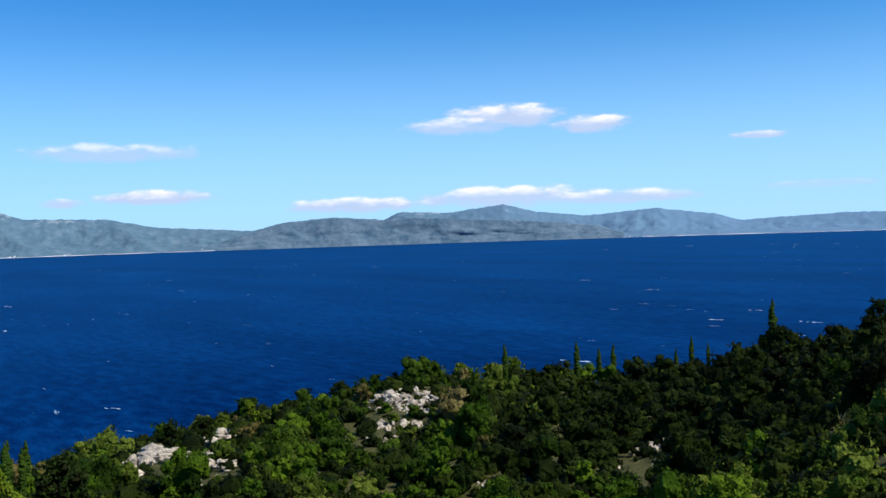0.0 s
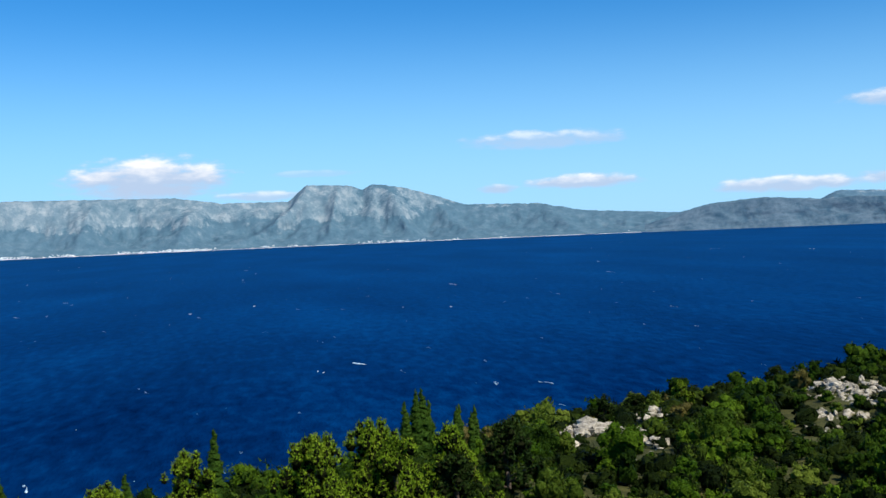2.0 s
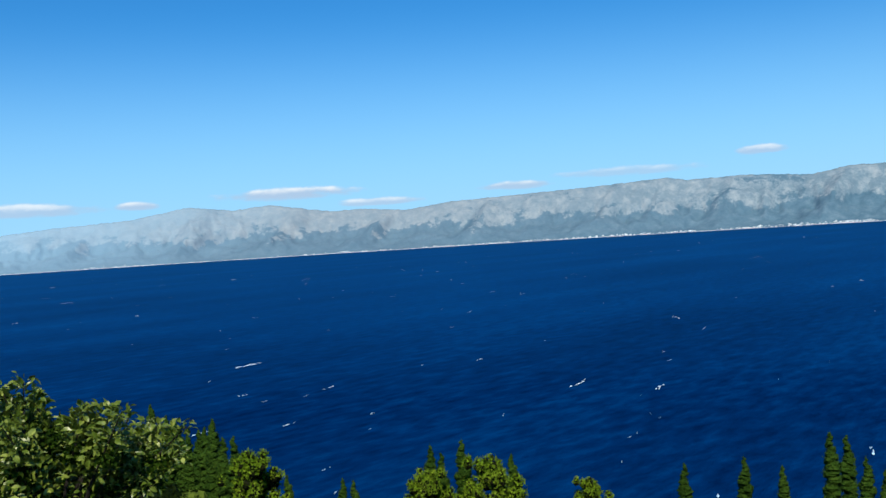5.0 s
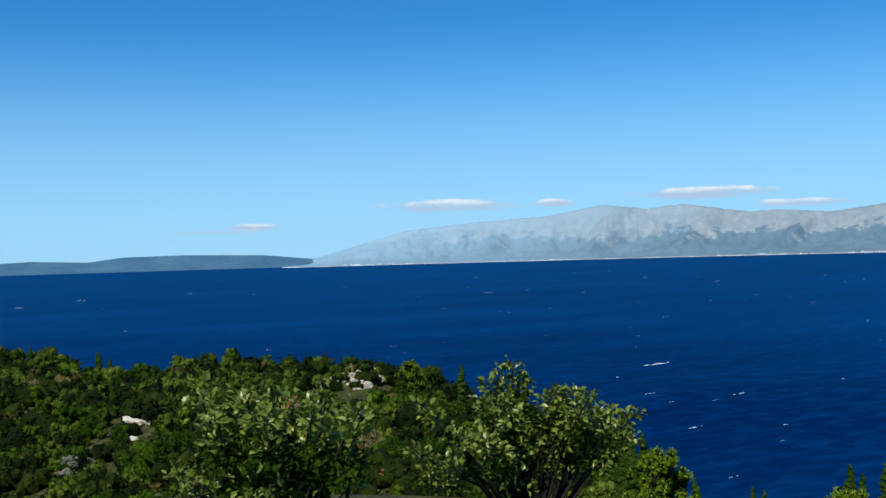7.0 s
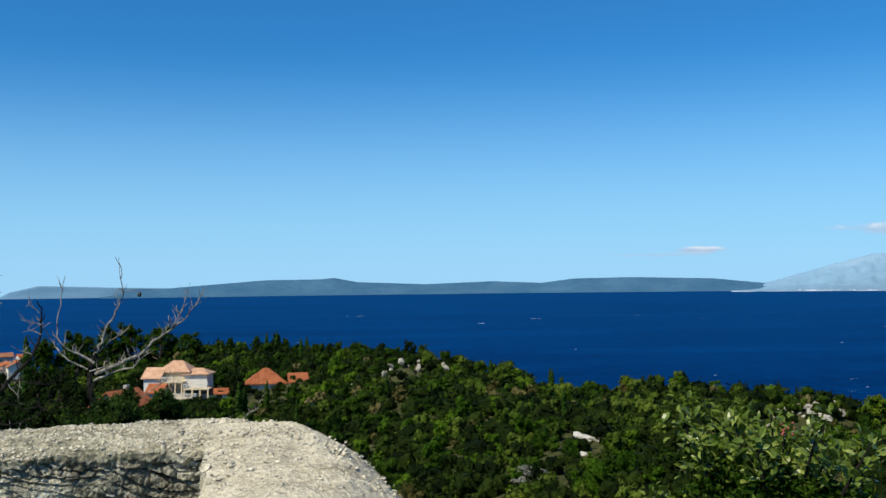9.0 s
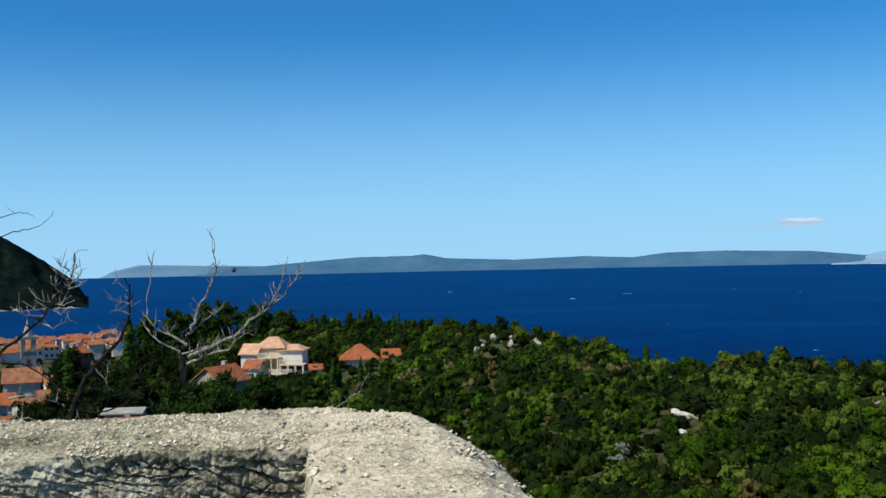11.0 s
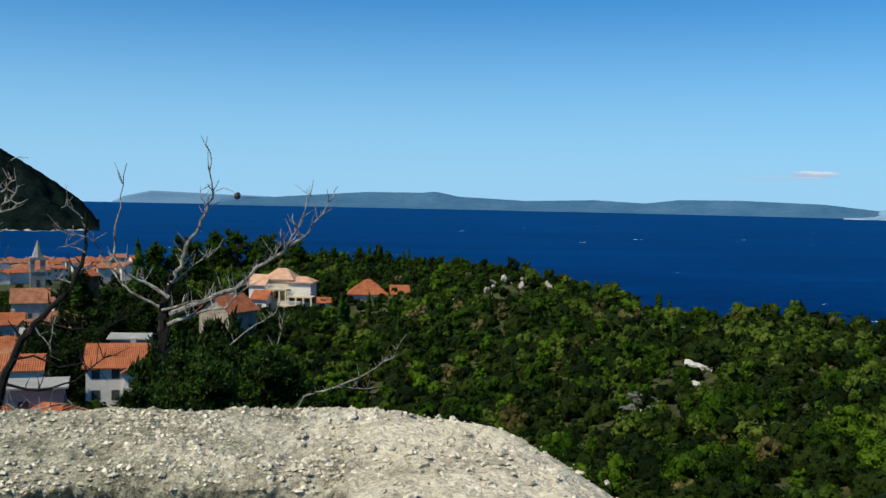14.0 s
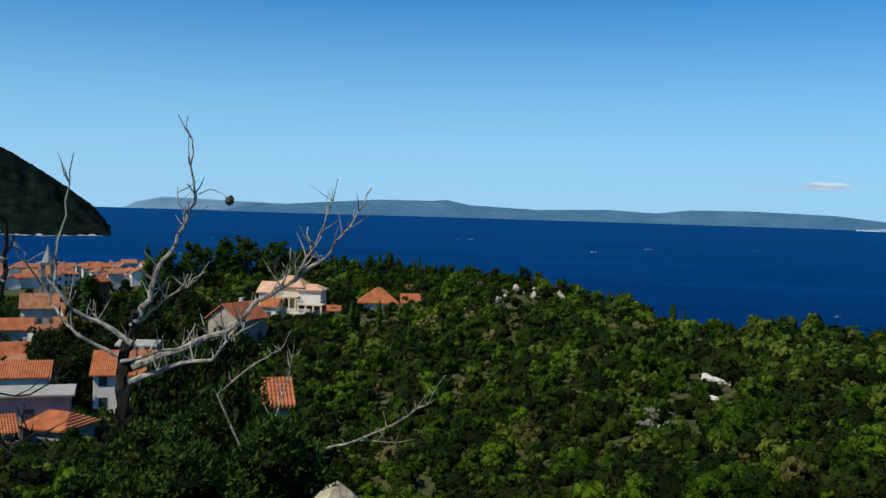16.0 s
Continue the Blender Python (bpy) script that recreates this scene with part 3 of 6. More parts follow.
def build_far():
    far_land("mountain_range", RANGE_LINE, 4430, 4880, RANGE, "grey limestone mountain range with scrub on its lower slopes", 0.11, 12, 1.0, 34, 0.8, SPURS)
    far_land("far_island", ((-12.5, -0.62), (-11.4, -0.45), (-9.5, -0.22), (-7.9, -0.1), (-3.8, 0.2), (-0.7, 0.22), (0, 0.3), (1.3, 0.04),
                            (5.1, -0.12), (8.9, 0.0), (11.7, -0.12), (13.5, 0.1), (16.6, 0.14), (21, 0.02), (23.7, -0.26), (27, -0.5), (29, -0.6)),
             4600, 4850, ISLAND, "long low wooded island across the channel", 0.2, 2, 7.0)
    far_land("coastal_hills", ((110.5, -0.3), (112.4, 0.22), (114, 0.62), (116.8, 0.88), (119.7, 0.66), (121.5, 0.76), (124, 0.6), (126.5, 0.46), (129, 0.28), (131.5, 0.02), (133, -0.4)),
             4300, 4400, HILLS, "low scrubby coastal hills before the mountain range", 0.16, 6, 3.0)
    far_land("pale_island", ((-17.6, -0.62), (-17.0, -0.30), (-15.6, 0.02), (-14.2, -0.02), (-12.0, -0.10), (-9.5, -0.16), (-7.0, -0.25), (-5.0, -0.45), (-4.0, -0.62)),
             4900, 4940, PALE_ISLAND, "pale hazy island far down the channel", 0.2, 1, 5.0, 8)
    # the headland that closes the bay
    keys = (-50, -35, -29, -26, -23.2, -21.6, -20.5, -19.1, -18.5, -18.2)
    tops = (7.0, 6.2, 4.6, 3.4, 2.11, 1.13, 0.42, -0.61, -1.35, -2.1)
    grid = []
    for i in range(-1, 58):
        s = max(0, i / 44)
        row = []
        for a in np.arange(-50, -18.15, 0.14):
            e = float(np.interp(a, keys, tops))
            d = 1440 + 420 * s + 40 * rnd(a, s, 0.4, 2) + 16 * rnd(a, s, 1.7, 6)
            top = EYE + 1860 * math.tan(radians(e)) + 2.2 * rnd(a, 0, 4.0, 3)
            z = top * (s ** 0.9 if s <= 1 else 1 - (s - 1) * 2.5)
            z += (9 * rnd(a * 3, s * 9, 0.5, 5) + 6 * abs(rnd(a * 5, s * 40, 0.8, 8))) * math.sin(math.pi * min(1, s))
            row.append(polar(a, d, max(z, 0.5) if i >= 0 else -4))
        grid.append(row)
    tagged(sheet("headland", grid, HEADLAND), "steep wooded headland across the bay, dark with its own painted shade", "headland", kind="structure")
    # pale rocks along its foot
    grid = []
    for off, z in ((-13, -1.0), (-9, 1.4), (-4, 2.8), (3, 4.0)):
        grid.append([polar(a, 1440 + 40 * rnd(a, 0, 0.4, 2) + 16 * rnd(a, 0, 1.7, 6) + off, 0.42 * z * max(0.0, 0.1 + 2.2 * rnd(a, off, 2.6, 4)) - 0.3) for a in np.arange(-40, -18.2, 0.06)])
    tagged(sheet("headland_shore", grid, ROCK, smooth=False), "pale rocky shore at the foot of the headland", "shore", kind="structure")


build_land()
build_sea()
build_far()


# ---- plants ----
def leaf_cloud(rng, lobes, count, size, spread=0.75, squash=1.0, slim=0.6):
    """Loose leaf triangles over the surfaces of round lobes (x, y, z, radius): an array (n, 3, 3)."""
    lobes = np.asarray(lobes, dtype=float)
    weight = lobes[:, 3] ** 2
    which = rng.choice(len(lobes), count, p=weight / weight.sum())
    out = rng.normal(size=(count, 3))
    out[:, 2] = np.where(out[:, 2] < -0.25, -out[:, 2] * 0.6, out[:, 2])
    out /= np.linalg.norm(out, axis=1)[:, None]
    r = lobes[which, 3] * (0.74 + 0.32 * rng.random(count) ** 0.7)
    at = lobes[which, :3] + out * r[:, None] * np.array((1, 1, squash))
    n = out + spread * rng.normal(size=(count, 3))
    n /= np.linalg.norm(n, axis=1)[:, None]
    u = np.cross(n, rng.normal(size=(count, 3)))
    u /= np.linalg.norm(u, axis=1)[:, None]
    v = np.cross(n, u)
    s = size * (0.6 + 0.9 * rng.random(count))[:, None]
    return np.stack((at + u * s, at - u * s * 0.55 + v * s * slim, at - u * s * 0.5 - v * s * slim), 1)


def needle_cloud(rng, lobes, count, size, rise=0.5):
    """Slim sprays that stand out of the lobes and turn upwards: an array (n, 3, 3)."""
    lobes = np.asarray(lobes, dtype=float)
    weight = lobes[:, 3] ** 2
    which = rng.choice(len(lobes), count, p=weight / weight.sum())
    out = rng.normal(size=(count, 3))
    out[:, 2] = np.where(out[:, 2] < -0.35, -out[:, 2] * 0.5, out[:, 2])
    out /= np.linalg.norm(out, axis=1)[:, None]
    at = lobes[which, :3] + out * (lobes[which, 3] * (0.72 + 0.25 * rng.random(count)))[:, None]
    way = out + np.array((0, 0, rise)) + 0.38 * rng.normal(size=(count, 3))
    way /= np.linalg.norm(way, axis=1)[:, None]
    side = np.cross(way, out + 0.6 * rng.normal(size=(count, 3)))
    side /= np.linalg.norm(side, axis=1)[:, None]
    s = size * (0.6 + 0.9 * rng.random(count))[:, None]
    return np.stack((at + way * s * 2.0, at - side * s * 0.42, at + side * s * 0.42), 1)


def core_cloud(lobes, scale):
    """Inner bodies of the lobes, eight sides each, for the dark colour of crown shade."""
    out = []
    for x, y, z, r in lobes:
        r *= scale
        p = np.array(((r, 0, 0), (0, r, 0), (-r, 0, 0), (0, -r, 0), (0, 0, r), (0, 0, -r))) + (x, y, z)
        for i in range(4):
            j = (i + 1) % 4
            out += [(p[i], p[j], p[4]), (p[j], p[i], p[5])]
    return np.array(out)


def lump_cloud(rng, lobes, scale):
    """Leafy bodies of the lobes: uneven lumps of twenty sides."""
    g = (1 + 5 ** 0.5) / 2
    corners = np.array([(0, a, b * g) for a in (-1, 1) for b in (-1, 1)] + [(a, b * g, 0) for a in (-1, 1) for b in (-1, 1)] + [(b * g, 0, a) for a in (-1, 1) for b in (-1, 1)]) / math.hypot(1, g)
    near = [(i, j, k) for i, j, k in itertools.combinations(range(12), 3) if max(np.linalg.norm(corners[p] - corners[q]) for p, q in ((i, j), (j, k), (i, k))) < 1.1]
    near = [(i, j, k) if np.dot(np.cross(corners[j] - corners[i], corners[k] - corners[i]), corners[i]) > 0 else (i, k, j) for i, j, k in near]
    out = []
    for x, y, z, r in lobes:
        p = corners * (r * scale * (0.86 + 0.28 * rng.random((12, 1)))) + (x, y, z)
        out += [p[list(f)] for f in near]
    return np.array(out)


def shrub_kinds(rng, count, size, tall, lumps=9, lift=0.0):
    """A few shrub shapes about a metre in radius: a dome of rounded lumps."""
    kinds = []
    for _ in range(6):
        lobes = [(0, 0, lift + 0.42 * tall, 0.60)]
        for k in range(lumps):
            a, s = k * 2.4 + rng.random(), rng.random()
            d = 0.62 * math.sqrt(1 - s * s * 0.9) * (0.7 + 0.5 * rng.random())
            lobes.append((d * math.cos(a), d * math.sin(a), lift + (0.20 + 0.66 * s + 0.1 * rng.random()) * tall, 0.20 + 0.22 * rng.random()))
        core = lump_cloud(rng, lobes[:7], 0.90)
        blades = int(count * 0.75)
        leaves = np.concatenate((leaf_cloud(rng, lobes, blades, size * 1.05, 0.36, 1.0, 0.46), needle_cloud(rng, lobes, count - blades, size * 0.8, 0.3)))
        kinds.append(np.concatenate((leaves, core)))
    return kinds


def strew(name, kinds, rng, spots, mat, label):
    """One object of many shrubs; spots: x, y, z, radius."""
    out, tone = [], []
    for x, y, z, r in spots:
        k = kinds[rng.integers(len(kinds))]
        tone.append(np.full(len(k), rng.random()))
        a = rng.random() * 6.283
        turn = np.array(((math.cos(a), -math.sin(a), 0), (math.sin(a), math.cos(a), 0), (0, 0, 0.85 + 0.4 * rng.random())))
        out.append(k @ turn.T * r + (x, y, z))
    if out:
        tagged(triangles(name, np.concatenate(out), mat, tone=np.concatenate(tone)), label, "shrubs", kind="stuff")


# bare patches of pale rock and plots around the houses: x, y, radius
CLEARINGS = ((105, -63.5, 5.0), (101, -61.5, 4.2), (96, -57.6, 4.0), (91, -53.2, 3.6), (86, -49.8, 3.2), (99, -59.5, 3.6), (107, -41, 3.4), (102, -36.5, 3.6), (101, -31, 4.4), (96, -28.5, 3.6), (90.5, -34, 3.4), (85.5, -31.3, 2.8), (97, -35, 2.6), (106, -53.5, 2.0),
             (100, -84, 2.0), (64.5, -64.8, 2.6), (62, -62, 1.8), (58, -60, 2.0), (56, -58, 1.6), (63, -58.5, 1.8), (66, -48.5, 1.8), (63.5, -46.5, 1.6),
             (21.5, 81.5, 1.7), (20.8, 79.5, 2.0), (23.2, 90, 2.0), (22.5, 87.0, 1.9), (14.5, 72.0, 2.2), (8.6, 164.0, 3.2), (13.0, 164.5, 3.8), (4.6, 166.5, 3.0), (11, 160, 2.4), (17.3, 148.6, 1.6), (6, 221, 3.0), (41, 81, 3.0),
             (-13, 196, 8), (-6, 199, 5), (-31, 202, 11), (-19, 197, 6), (-6, 191, 4.5), (-13, 187, 5), (-27, 192, 6), (-12.5, 178, 6), (-27, 184, 5), (-31, 190, 5), (-33, 160, 6), (-42, 134, 8), (-45, 150, 5), (-37, 99, 5), (-58, 150, 7), (-13.4, 69.5, 3.6), (-12.5, 65, 2.4))


def build_maquis():
    """Low undergrowth, upright shrubs and the broad crowns of small trees standing out of it."""
    rng = np.random.default_rng(11)
    low = {(n, w): [] for n in ("close", "near", "far") for w in (True, False)}
    kinds = ("wood", "dark", "mid", "pale", "dry")
    tall, broad = ({(k, n): [] for k in kinds for n in ("close", "near", "far")} for _ in range(2))

    def spots(start, space_near, growth):
        d = start
        while d < 330:
            space = space_near + d * growth
            a = -26.0
            while a < 151:
                a += math.degrees(space / d) * (0.6 + 0.8 * rng.random())
                edge = float(np.interp(a, LAND[:, 0], LAND[:, 2]))
                if d > edge + 9 or (a < -15 and d > 150 and rng.random() < 0.3):
                    continue
                p = polar(a, d + space * 0.8 * (rng.random() - 0.5))
                bare = any((p.x - x) ** 2 + (p.y - y) ** 2 < (r * (0.8 + 0.35 * rng.random())) ** 2 for x, y, r in CLEARINGS)
                yield a, d, p, space, edge, bare
            d += space * 0.9

    def kind_at(a, d, p, bias=0.0):
        """Dark woods on the eastern hill and in the folds, darker kinds in place of shade below the villa, paler scrub
        on the open slopes.
        """
        patch = 0.75 * rnd(p.x, p.y, 0.030, 21) + 0.95 * rnd(p.x, p.y, 0.13, 5) + bias
        if a > 126:
            patch -= 0.75 * min(1, (a - 126) / 6) if d > 84 else 0.0
        pick = patch + 0.55 * (rng.random() - 0.5)
        if a < 50:
            pick += 0.20 + 0.08 * min(1, max(0, (d - 70) / 40)) if a > 7 else -0.22 + 0.02 * max(0, a)
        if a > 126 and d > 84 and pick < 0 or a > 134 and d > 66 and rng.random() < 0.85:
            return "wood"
        if rng.random() < 0.06:
            return "dry"
        return "dark" if pick < -0.10 else "mid" if pick < 0.24 else "pale"

    for a, d, p, space, edge, bare in spots(42.0, 2.1, 0.011):
        low["close" if d < 64 and a < 55 else "near" if d < 95 else "far", a < 55].append((p.x, p.y, ground(p.x, p.y) - 0.2, (0.34 if bare else 0.55) * space * (0.8 + 0.5 * rng.random())))
    for a, d, p, space, edge, bare in spots(43.0, 1.55, 0.0105):
        # the western slope bears low, close scrub; the eastern one taller shrubs farther apart
        east = min(1, max(0, (a - 44) / 16))
        if (bare and rng.random() < 0.4) or rng.random() < 0.5 * east:
            continue
        r = 0.40 * space * (0.45 + 1.05 * rng.random() ** 1.8) * (0.5 if bare else 1.0) * (1 + 0.35 * east)
        tall[kind_at(a, d, p, 0.08), "close" if d < 62 and a < 55 else "near" if d < 95 else "far"].append((p.x, p.y, ground(p.x, p.y) - 0.1, r))
    for a, d, p, space, edge, bare in spots(46.0, 5.6, 0.020):
        if bare or any((p.x - x) ** 2 + (p.y - y) ** 2 < (r + 1.2) ** 2 for x, y, r in CLEARINGS) or rng.random() < (0.22 if a > 55 else 0.55):
            continue
        r = (1.2 + 1.5 * rng.random() ** 1.5) * (0.80 + d / 520)
        if d > edge - 20 or a < 55:
            r *= 0.72
        broad[kind_at(a, d, p, -0.06), "near" if d < 95 else "far"].append((p.x, p.y, ground(p.x, p.y) - 0.2, r))
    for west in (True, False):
        strew("undergrowth", shrub_kinds(rng, 110, 0.095, 0.75, 4), rng, low["close", west], M_UNDER, "low undergrowth between the shrubs, painted dark as the shade there")
        strew("undergrowth", shrub_kinds(rng, 50, 0.14, 0.7, 3), rng, low["near", west], M_UNDER, "low undergrowth between the shrubs, painted dark as the shade there")
        strew("undergrowth", shrub_kinds(rng, 20, 0.24, 0.7, 2), rng, low["far", west], M_UNDER, "low undergrowth between the shrubs, painted dark as the shade there")
    looks = {"wood": (M_WOOD, "dark evergreen wood on the hillside, its shaded sides in the colour"), "dark": (M_DARK, "dense dark green evergreen maquis on the slope"), "mid": (M_MID, "sunlit green maquis shrubs on the slope"),
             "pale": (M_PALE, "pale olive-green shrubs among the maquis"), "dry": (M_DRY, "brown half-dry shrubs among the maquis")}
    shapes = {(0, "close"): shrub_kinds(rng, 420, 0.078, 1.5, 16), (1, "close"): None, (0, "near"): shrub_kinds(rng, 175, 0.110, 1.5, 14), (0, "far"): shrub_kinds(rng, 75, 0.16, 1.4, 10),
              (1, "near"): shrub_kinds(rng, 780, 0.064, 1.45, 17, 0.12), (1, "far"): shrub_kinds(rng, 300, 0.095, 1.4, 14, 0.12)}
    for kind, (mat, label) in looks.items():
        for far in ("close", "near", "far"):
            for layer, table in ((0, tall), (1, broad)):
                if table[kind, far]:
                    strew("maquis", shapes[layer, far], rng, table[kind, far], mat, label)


def tube(bm, points, radii, sides=6):
    """A bent tapering limb."""
    points = [Vector(p) for p in points]
    rings = []
    for i, p in enumerate(points):
        ahead = (points[min(i + 1, len(points) - 1)] - points[max(i - 1, 0)]).normalized()
        u = ahead.orthogonal().normalized()
        v = ahead.cross(u)
        rings.append([bm.verts.new(p + (u * math.cos(k * 6.2832 / sides) + v * math.sin(k * 6.2832 / sides)) * radii[i]) for k in range(sides)])
    for one, two in zip(rings, rings[1:]):
        for k in range(sides):
            bm.faces.new((one[k], one[(k + 1) % sides], two[(k + 1) % sides], two[k]))
    bm.faces.new(rings[-1])
    bm.faces.new(rings[0][::-1])


def make_cypress(seed):
    """A slender cypress of unit height, standing at the origin: upright sprays in a narrow column."""
    rng = np.random.default_rng(seed)
    tree = new("cypress")
    bm = bmesh.new()
    tube(bm, [(0, 0, -0.12), (0, 0, 0.1), (0.004, 0, 0.6)], (0.02, 0.016, 0.006))
    part("trunk", bm, BARK, tree)
    lobes = []
    for i in range(52):
        s = i / 51
        wide = 0.046 * min(1.0, 0.80 + 0.5 * s) * (1 - max(0.0, s - 0.66) / 0.34) ** 0.60 + 0.003
        a = rng.random() * 6.283
        lobes.append((0.34 * wide * math.cos(a), 0.34 * wide * math.sin(a), 0.03 + 0.94 * s, wide * (0.90 + 0.25 * rng.random())))
    leaves = np.concatenate((leaf_cloud(rng, lobes, 600, 0.0080, 0.3, 1.2), needle_cloud(rng, lobes, 700, 0.0066, 3.4)))
    core = lump_cloud(rng, lobes, 0.92)
    triangles("crown", np.concatenate((leaves, core)), CYPRESS, tree)
    return tagged(tree, "slender dark green cypress on the slope", "cypress", "cypresses on the slope")


def make_pine(seed, mat, label, low=0.15, count=6000, size=0.0180):
    """An Aleppo pine of unit height: limbs that end in upturned tufts of needles, gaps between them."""
    rng = np.random.default_rng(seed)
    tree = new("pine_tree")
    trunk = bmesh.new()
    tube(trunk, [(0, 0, -0.15), (0.01, 0.01, 0.2), (0.03, -0.01, 0.5), (0.02, 0.0, 0.8)], (0.035, 0.03, 0.022, 0.008))
    part("trunk", trunk, BARK, tree)
    lobes = [(0.02, 0, 0.93, 0.045), (0.03, 0.01, 0.86, 0.07), (-0.03, 0.03, 0.80, 0.08), (0.06, -0.02, 0.78, 0.08)]
    for i in range(26):
        s = i / 25
        a, d = i * 2.4 + rng.random(), (0.17 + 0.22 * rng.random()) * (1.06 - 0.86 * s ** 1.3)
        tip = (d * math.cos(a), d * math.sin(a), low + 0.10 + (0.74 - low) * s)
        for k in range(3):
            r = 0.040 + 0.042 * rng.random()
            cx, cy, cz = tip[0] + 0.055 * rng.normal(), tip[1] + 0.055 * rng.normal(), tip[2] + 0.04 * rng.normal()
            lobes += [(cx, cy, cz, r), (cx + 0.01 * rng.normal(), cy + 0.01 * rng.normal(), cz + 0.9 * r, 0.6 * r)]
        if i % 3 == 0:
            limb = bmesh.new()
            tube(limb, [(0.02, 0, low + 0.5 * s), (d * 0.5 * math.cos(a), d * 0.5 * math.sin(a), low + 0.08 + (0.7 - low) * s), tip], (0.014, 0.009, 0.004), 5)
            part("limb", limb, BARK, tree)
    blades = int(count * 0.5)
    leaves = np.concatenate((leaf_cloud(rng, lobes, blades, size, 0.34, 1.1, 0.5), needle_cloud(rng, lobes, count - blades, size * 0.85, 0.7)))
    # the core bodies carry the crown's inner shade as a dark colour
    core = lump_cloud(rng, lobes, 0.74) if count > 7000 else core_cloud(lobes, 0.72)
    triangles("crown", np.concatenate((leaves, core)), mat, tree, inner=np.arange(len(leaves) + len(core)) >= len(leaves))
    return tagged(tree, label, "pine", "pines on the slope")


def plant(models, rng, places, wide, tall=None):
    """Copies of the models with their tops at (x, y, top)."""
    for x, y, top in places:
        base = ground(x, y) - 0.2
        h = max(2.5, top - base)
        w = min(max(wide * h, tall[0]), tall[1]) if tall else wide * h
        m = pose(x, y, base, 0, 0, rng.random() * 360)
        made = copy_thing(models[rng.integers(len(models))], m)
        made.scale = (w, w, h)


CYPRESSES_EAST = (
    (114.1, -85.4, 38.9), (111.8, -96.4, 38.5), (110.5, -99.4, 37.4), (109.9, -101.6, 37.8), (103.1, -107.2, 37.1), (100.2, -107.2, 39.1), (95.9, -105.8, 38.6), (80.1, -99.6, 45.6), (94.9, -18.0, 38.0), (96.6, -19.8, 37.5), (82.3, -11.4, 40.8), (82.2, -12.3, 41.7), (83.1, -12.9, 41.7), (84.0, -13.6, 40.5), (94.5, -17.7, 37.9), (95.3, -19.2, 37.1), (58.7, 2.1, 44.0),
)
CYPRESSES_MIDDLE = (
    (45.6, 54.0, 43.9), (45.0, 53.9, 44.2), (44.8, 51.6, 43.2), (44.4, 49.4, 43.8), (43.9, 47.2, 43.4), (44.6, 48.6, 42.6), (43.4, 43.6, 42.4),
    (61.1, 15.1, 42.5), (63.3, 14.8, 41.9), (59.6, 19.7, 41.0), (59.6, 12.8, 41.5), (59.9, 11.9, 40.8), (61.3, 18.0, 40.2), (58.3, 22.9, 40.6), (50.1, 33.3, 43.0), (58.8, 7.0, 42.5), (44.9, 55.4, 44.9), (46.0, 54.5, 43.7), (45.1, 52.7, 43.2), (44.7, 50.4, 43.5), (44.1, 48.3, 44.5), (43.7, 46.0, 43.6), (43.2, 41.0, 41.7), (45.4, 38.7, 41.2), (46.6, 38.9, 40.8), (48.8, 34.7, 42.8), (49.2, 34.2, 42.3), (51.6, 30.8, 42.0),
)
CYPRESSES_WEST = (
    (31.9, 144.1, 42.4), (30.9, 134.1, 42.1), (46.7, 72.2, 45.5), (38.4, 67.8, 44.8), (23.7, 100.5, 44.2), (25.5, 160.5, 42.5), (-16.7, 259.4, 43.1), (-11.6, 257.6, 41.2), (-6.6, 259.8, 42.0), (9.9, 222.7, 41.3), (29.3, 150.2, 41.8), (32.8, 149.5, 42.0), (34.3, 148.1, 41.0), (25.4, 161.0, 42.6), (-14.9, 163.3, 39.8), (-10.9, 170.3, 39.2), (-5.2, 149.2, 38.2), (-14.1, 164.5, 38.6), (30.2, 69.5, 44.2), (21.9, 108.0, 42.6), (-4.2, 151.0, 37.0), (-33.0, 211.0, 40.5), (-13.9, 254.0, 43.6), (-7.0, 224.0, 43.4), (-74.2, 255.2, 43.8), (-76.5, 217.7, 39.2), (8.1, 150.5, 41.7),
)
PINES_EAST = (
    (114.4, -48.0, 36.1), (115.1, -78.7, 37.5), (121.3, -92.4, 36.5), (69.2, -16.9, 41.9), (60.0, -11.8, 41.8), (62.3, -94.1, 47.1), (77.6, -97.7, 43.3), (113.7, -38.2, 34.9), (114.4, -42.4, 34.8), (119.0, -62.3, 36.2),
)
PINES_NEAR = (
    (52.8, -3.0, 45.1), (56.7, -6.4, 45.0), (54.6, -7.6, 44.7), (62.1, -11.7, 43.4), (50.6, 2.9, 45.2), (48.8, 6.3, 44.4), (51.4, -3.3, 45.4),
)
PINES_WEST = (
    (-74.2, 270.8, 41.0), (-67.7, 277.6, 43.8), (-58.1, 279.8, 45.0), (-51.2, 276.0, 44.1), (-44.4, 272.1, 42.9), (46.9, 33.9, 41.9), (48.4, 30.2, 42.7), (41.7, 42.4, 43.4), (55.6, 27.9, 39.9), (46.5, 80.5, 45.2), (39.4, 131.9, 42.3), (-58.9, 191.9, 34.8), (-58.7, 181.5, 33.9), (-25.7, 118.0, 36.2),
)


UMBRELLA_PINES = ((-74.2, 270.8, 41.5), (-66.7, 272.6, 43.4), (-59.3, 275.0, 44.6), (-54.0, 277.5, 45.0), (-45.3, 274.2, 44.2), (-37.5, 270.3, 42.6))

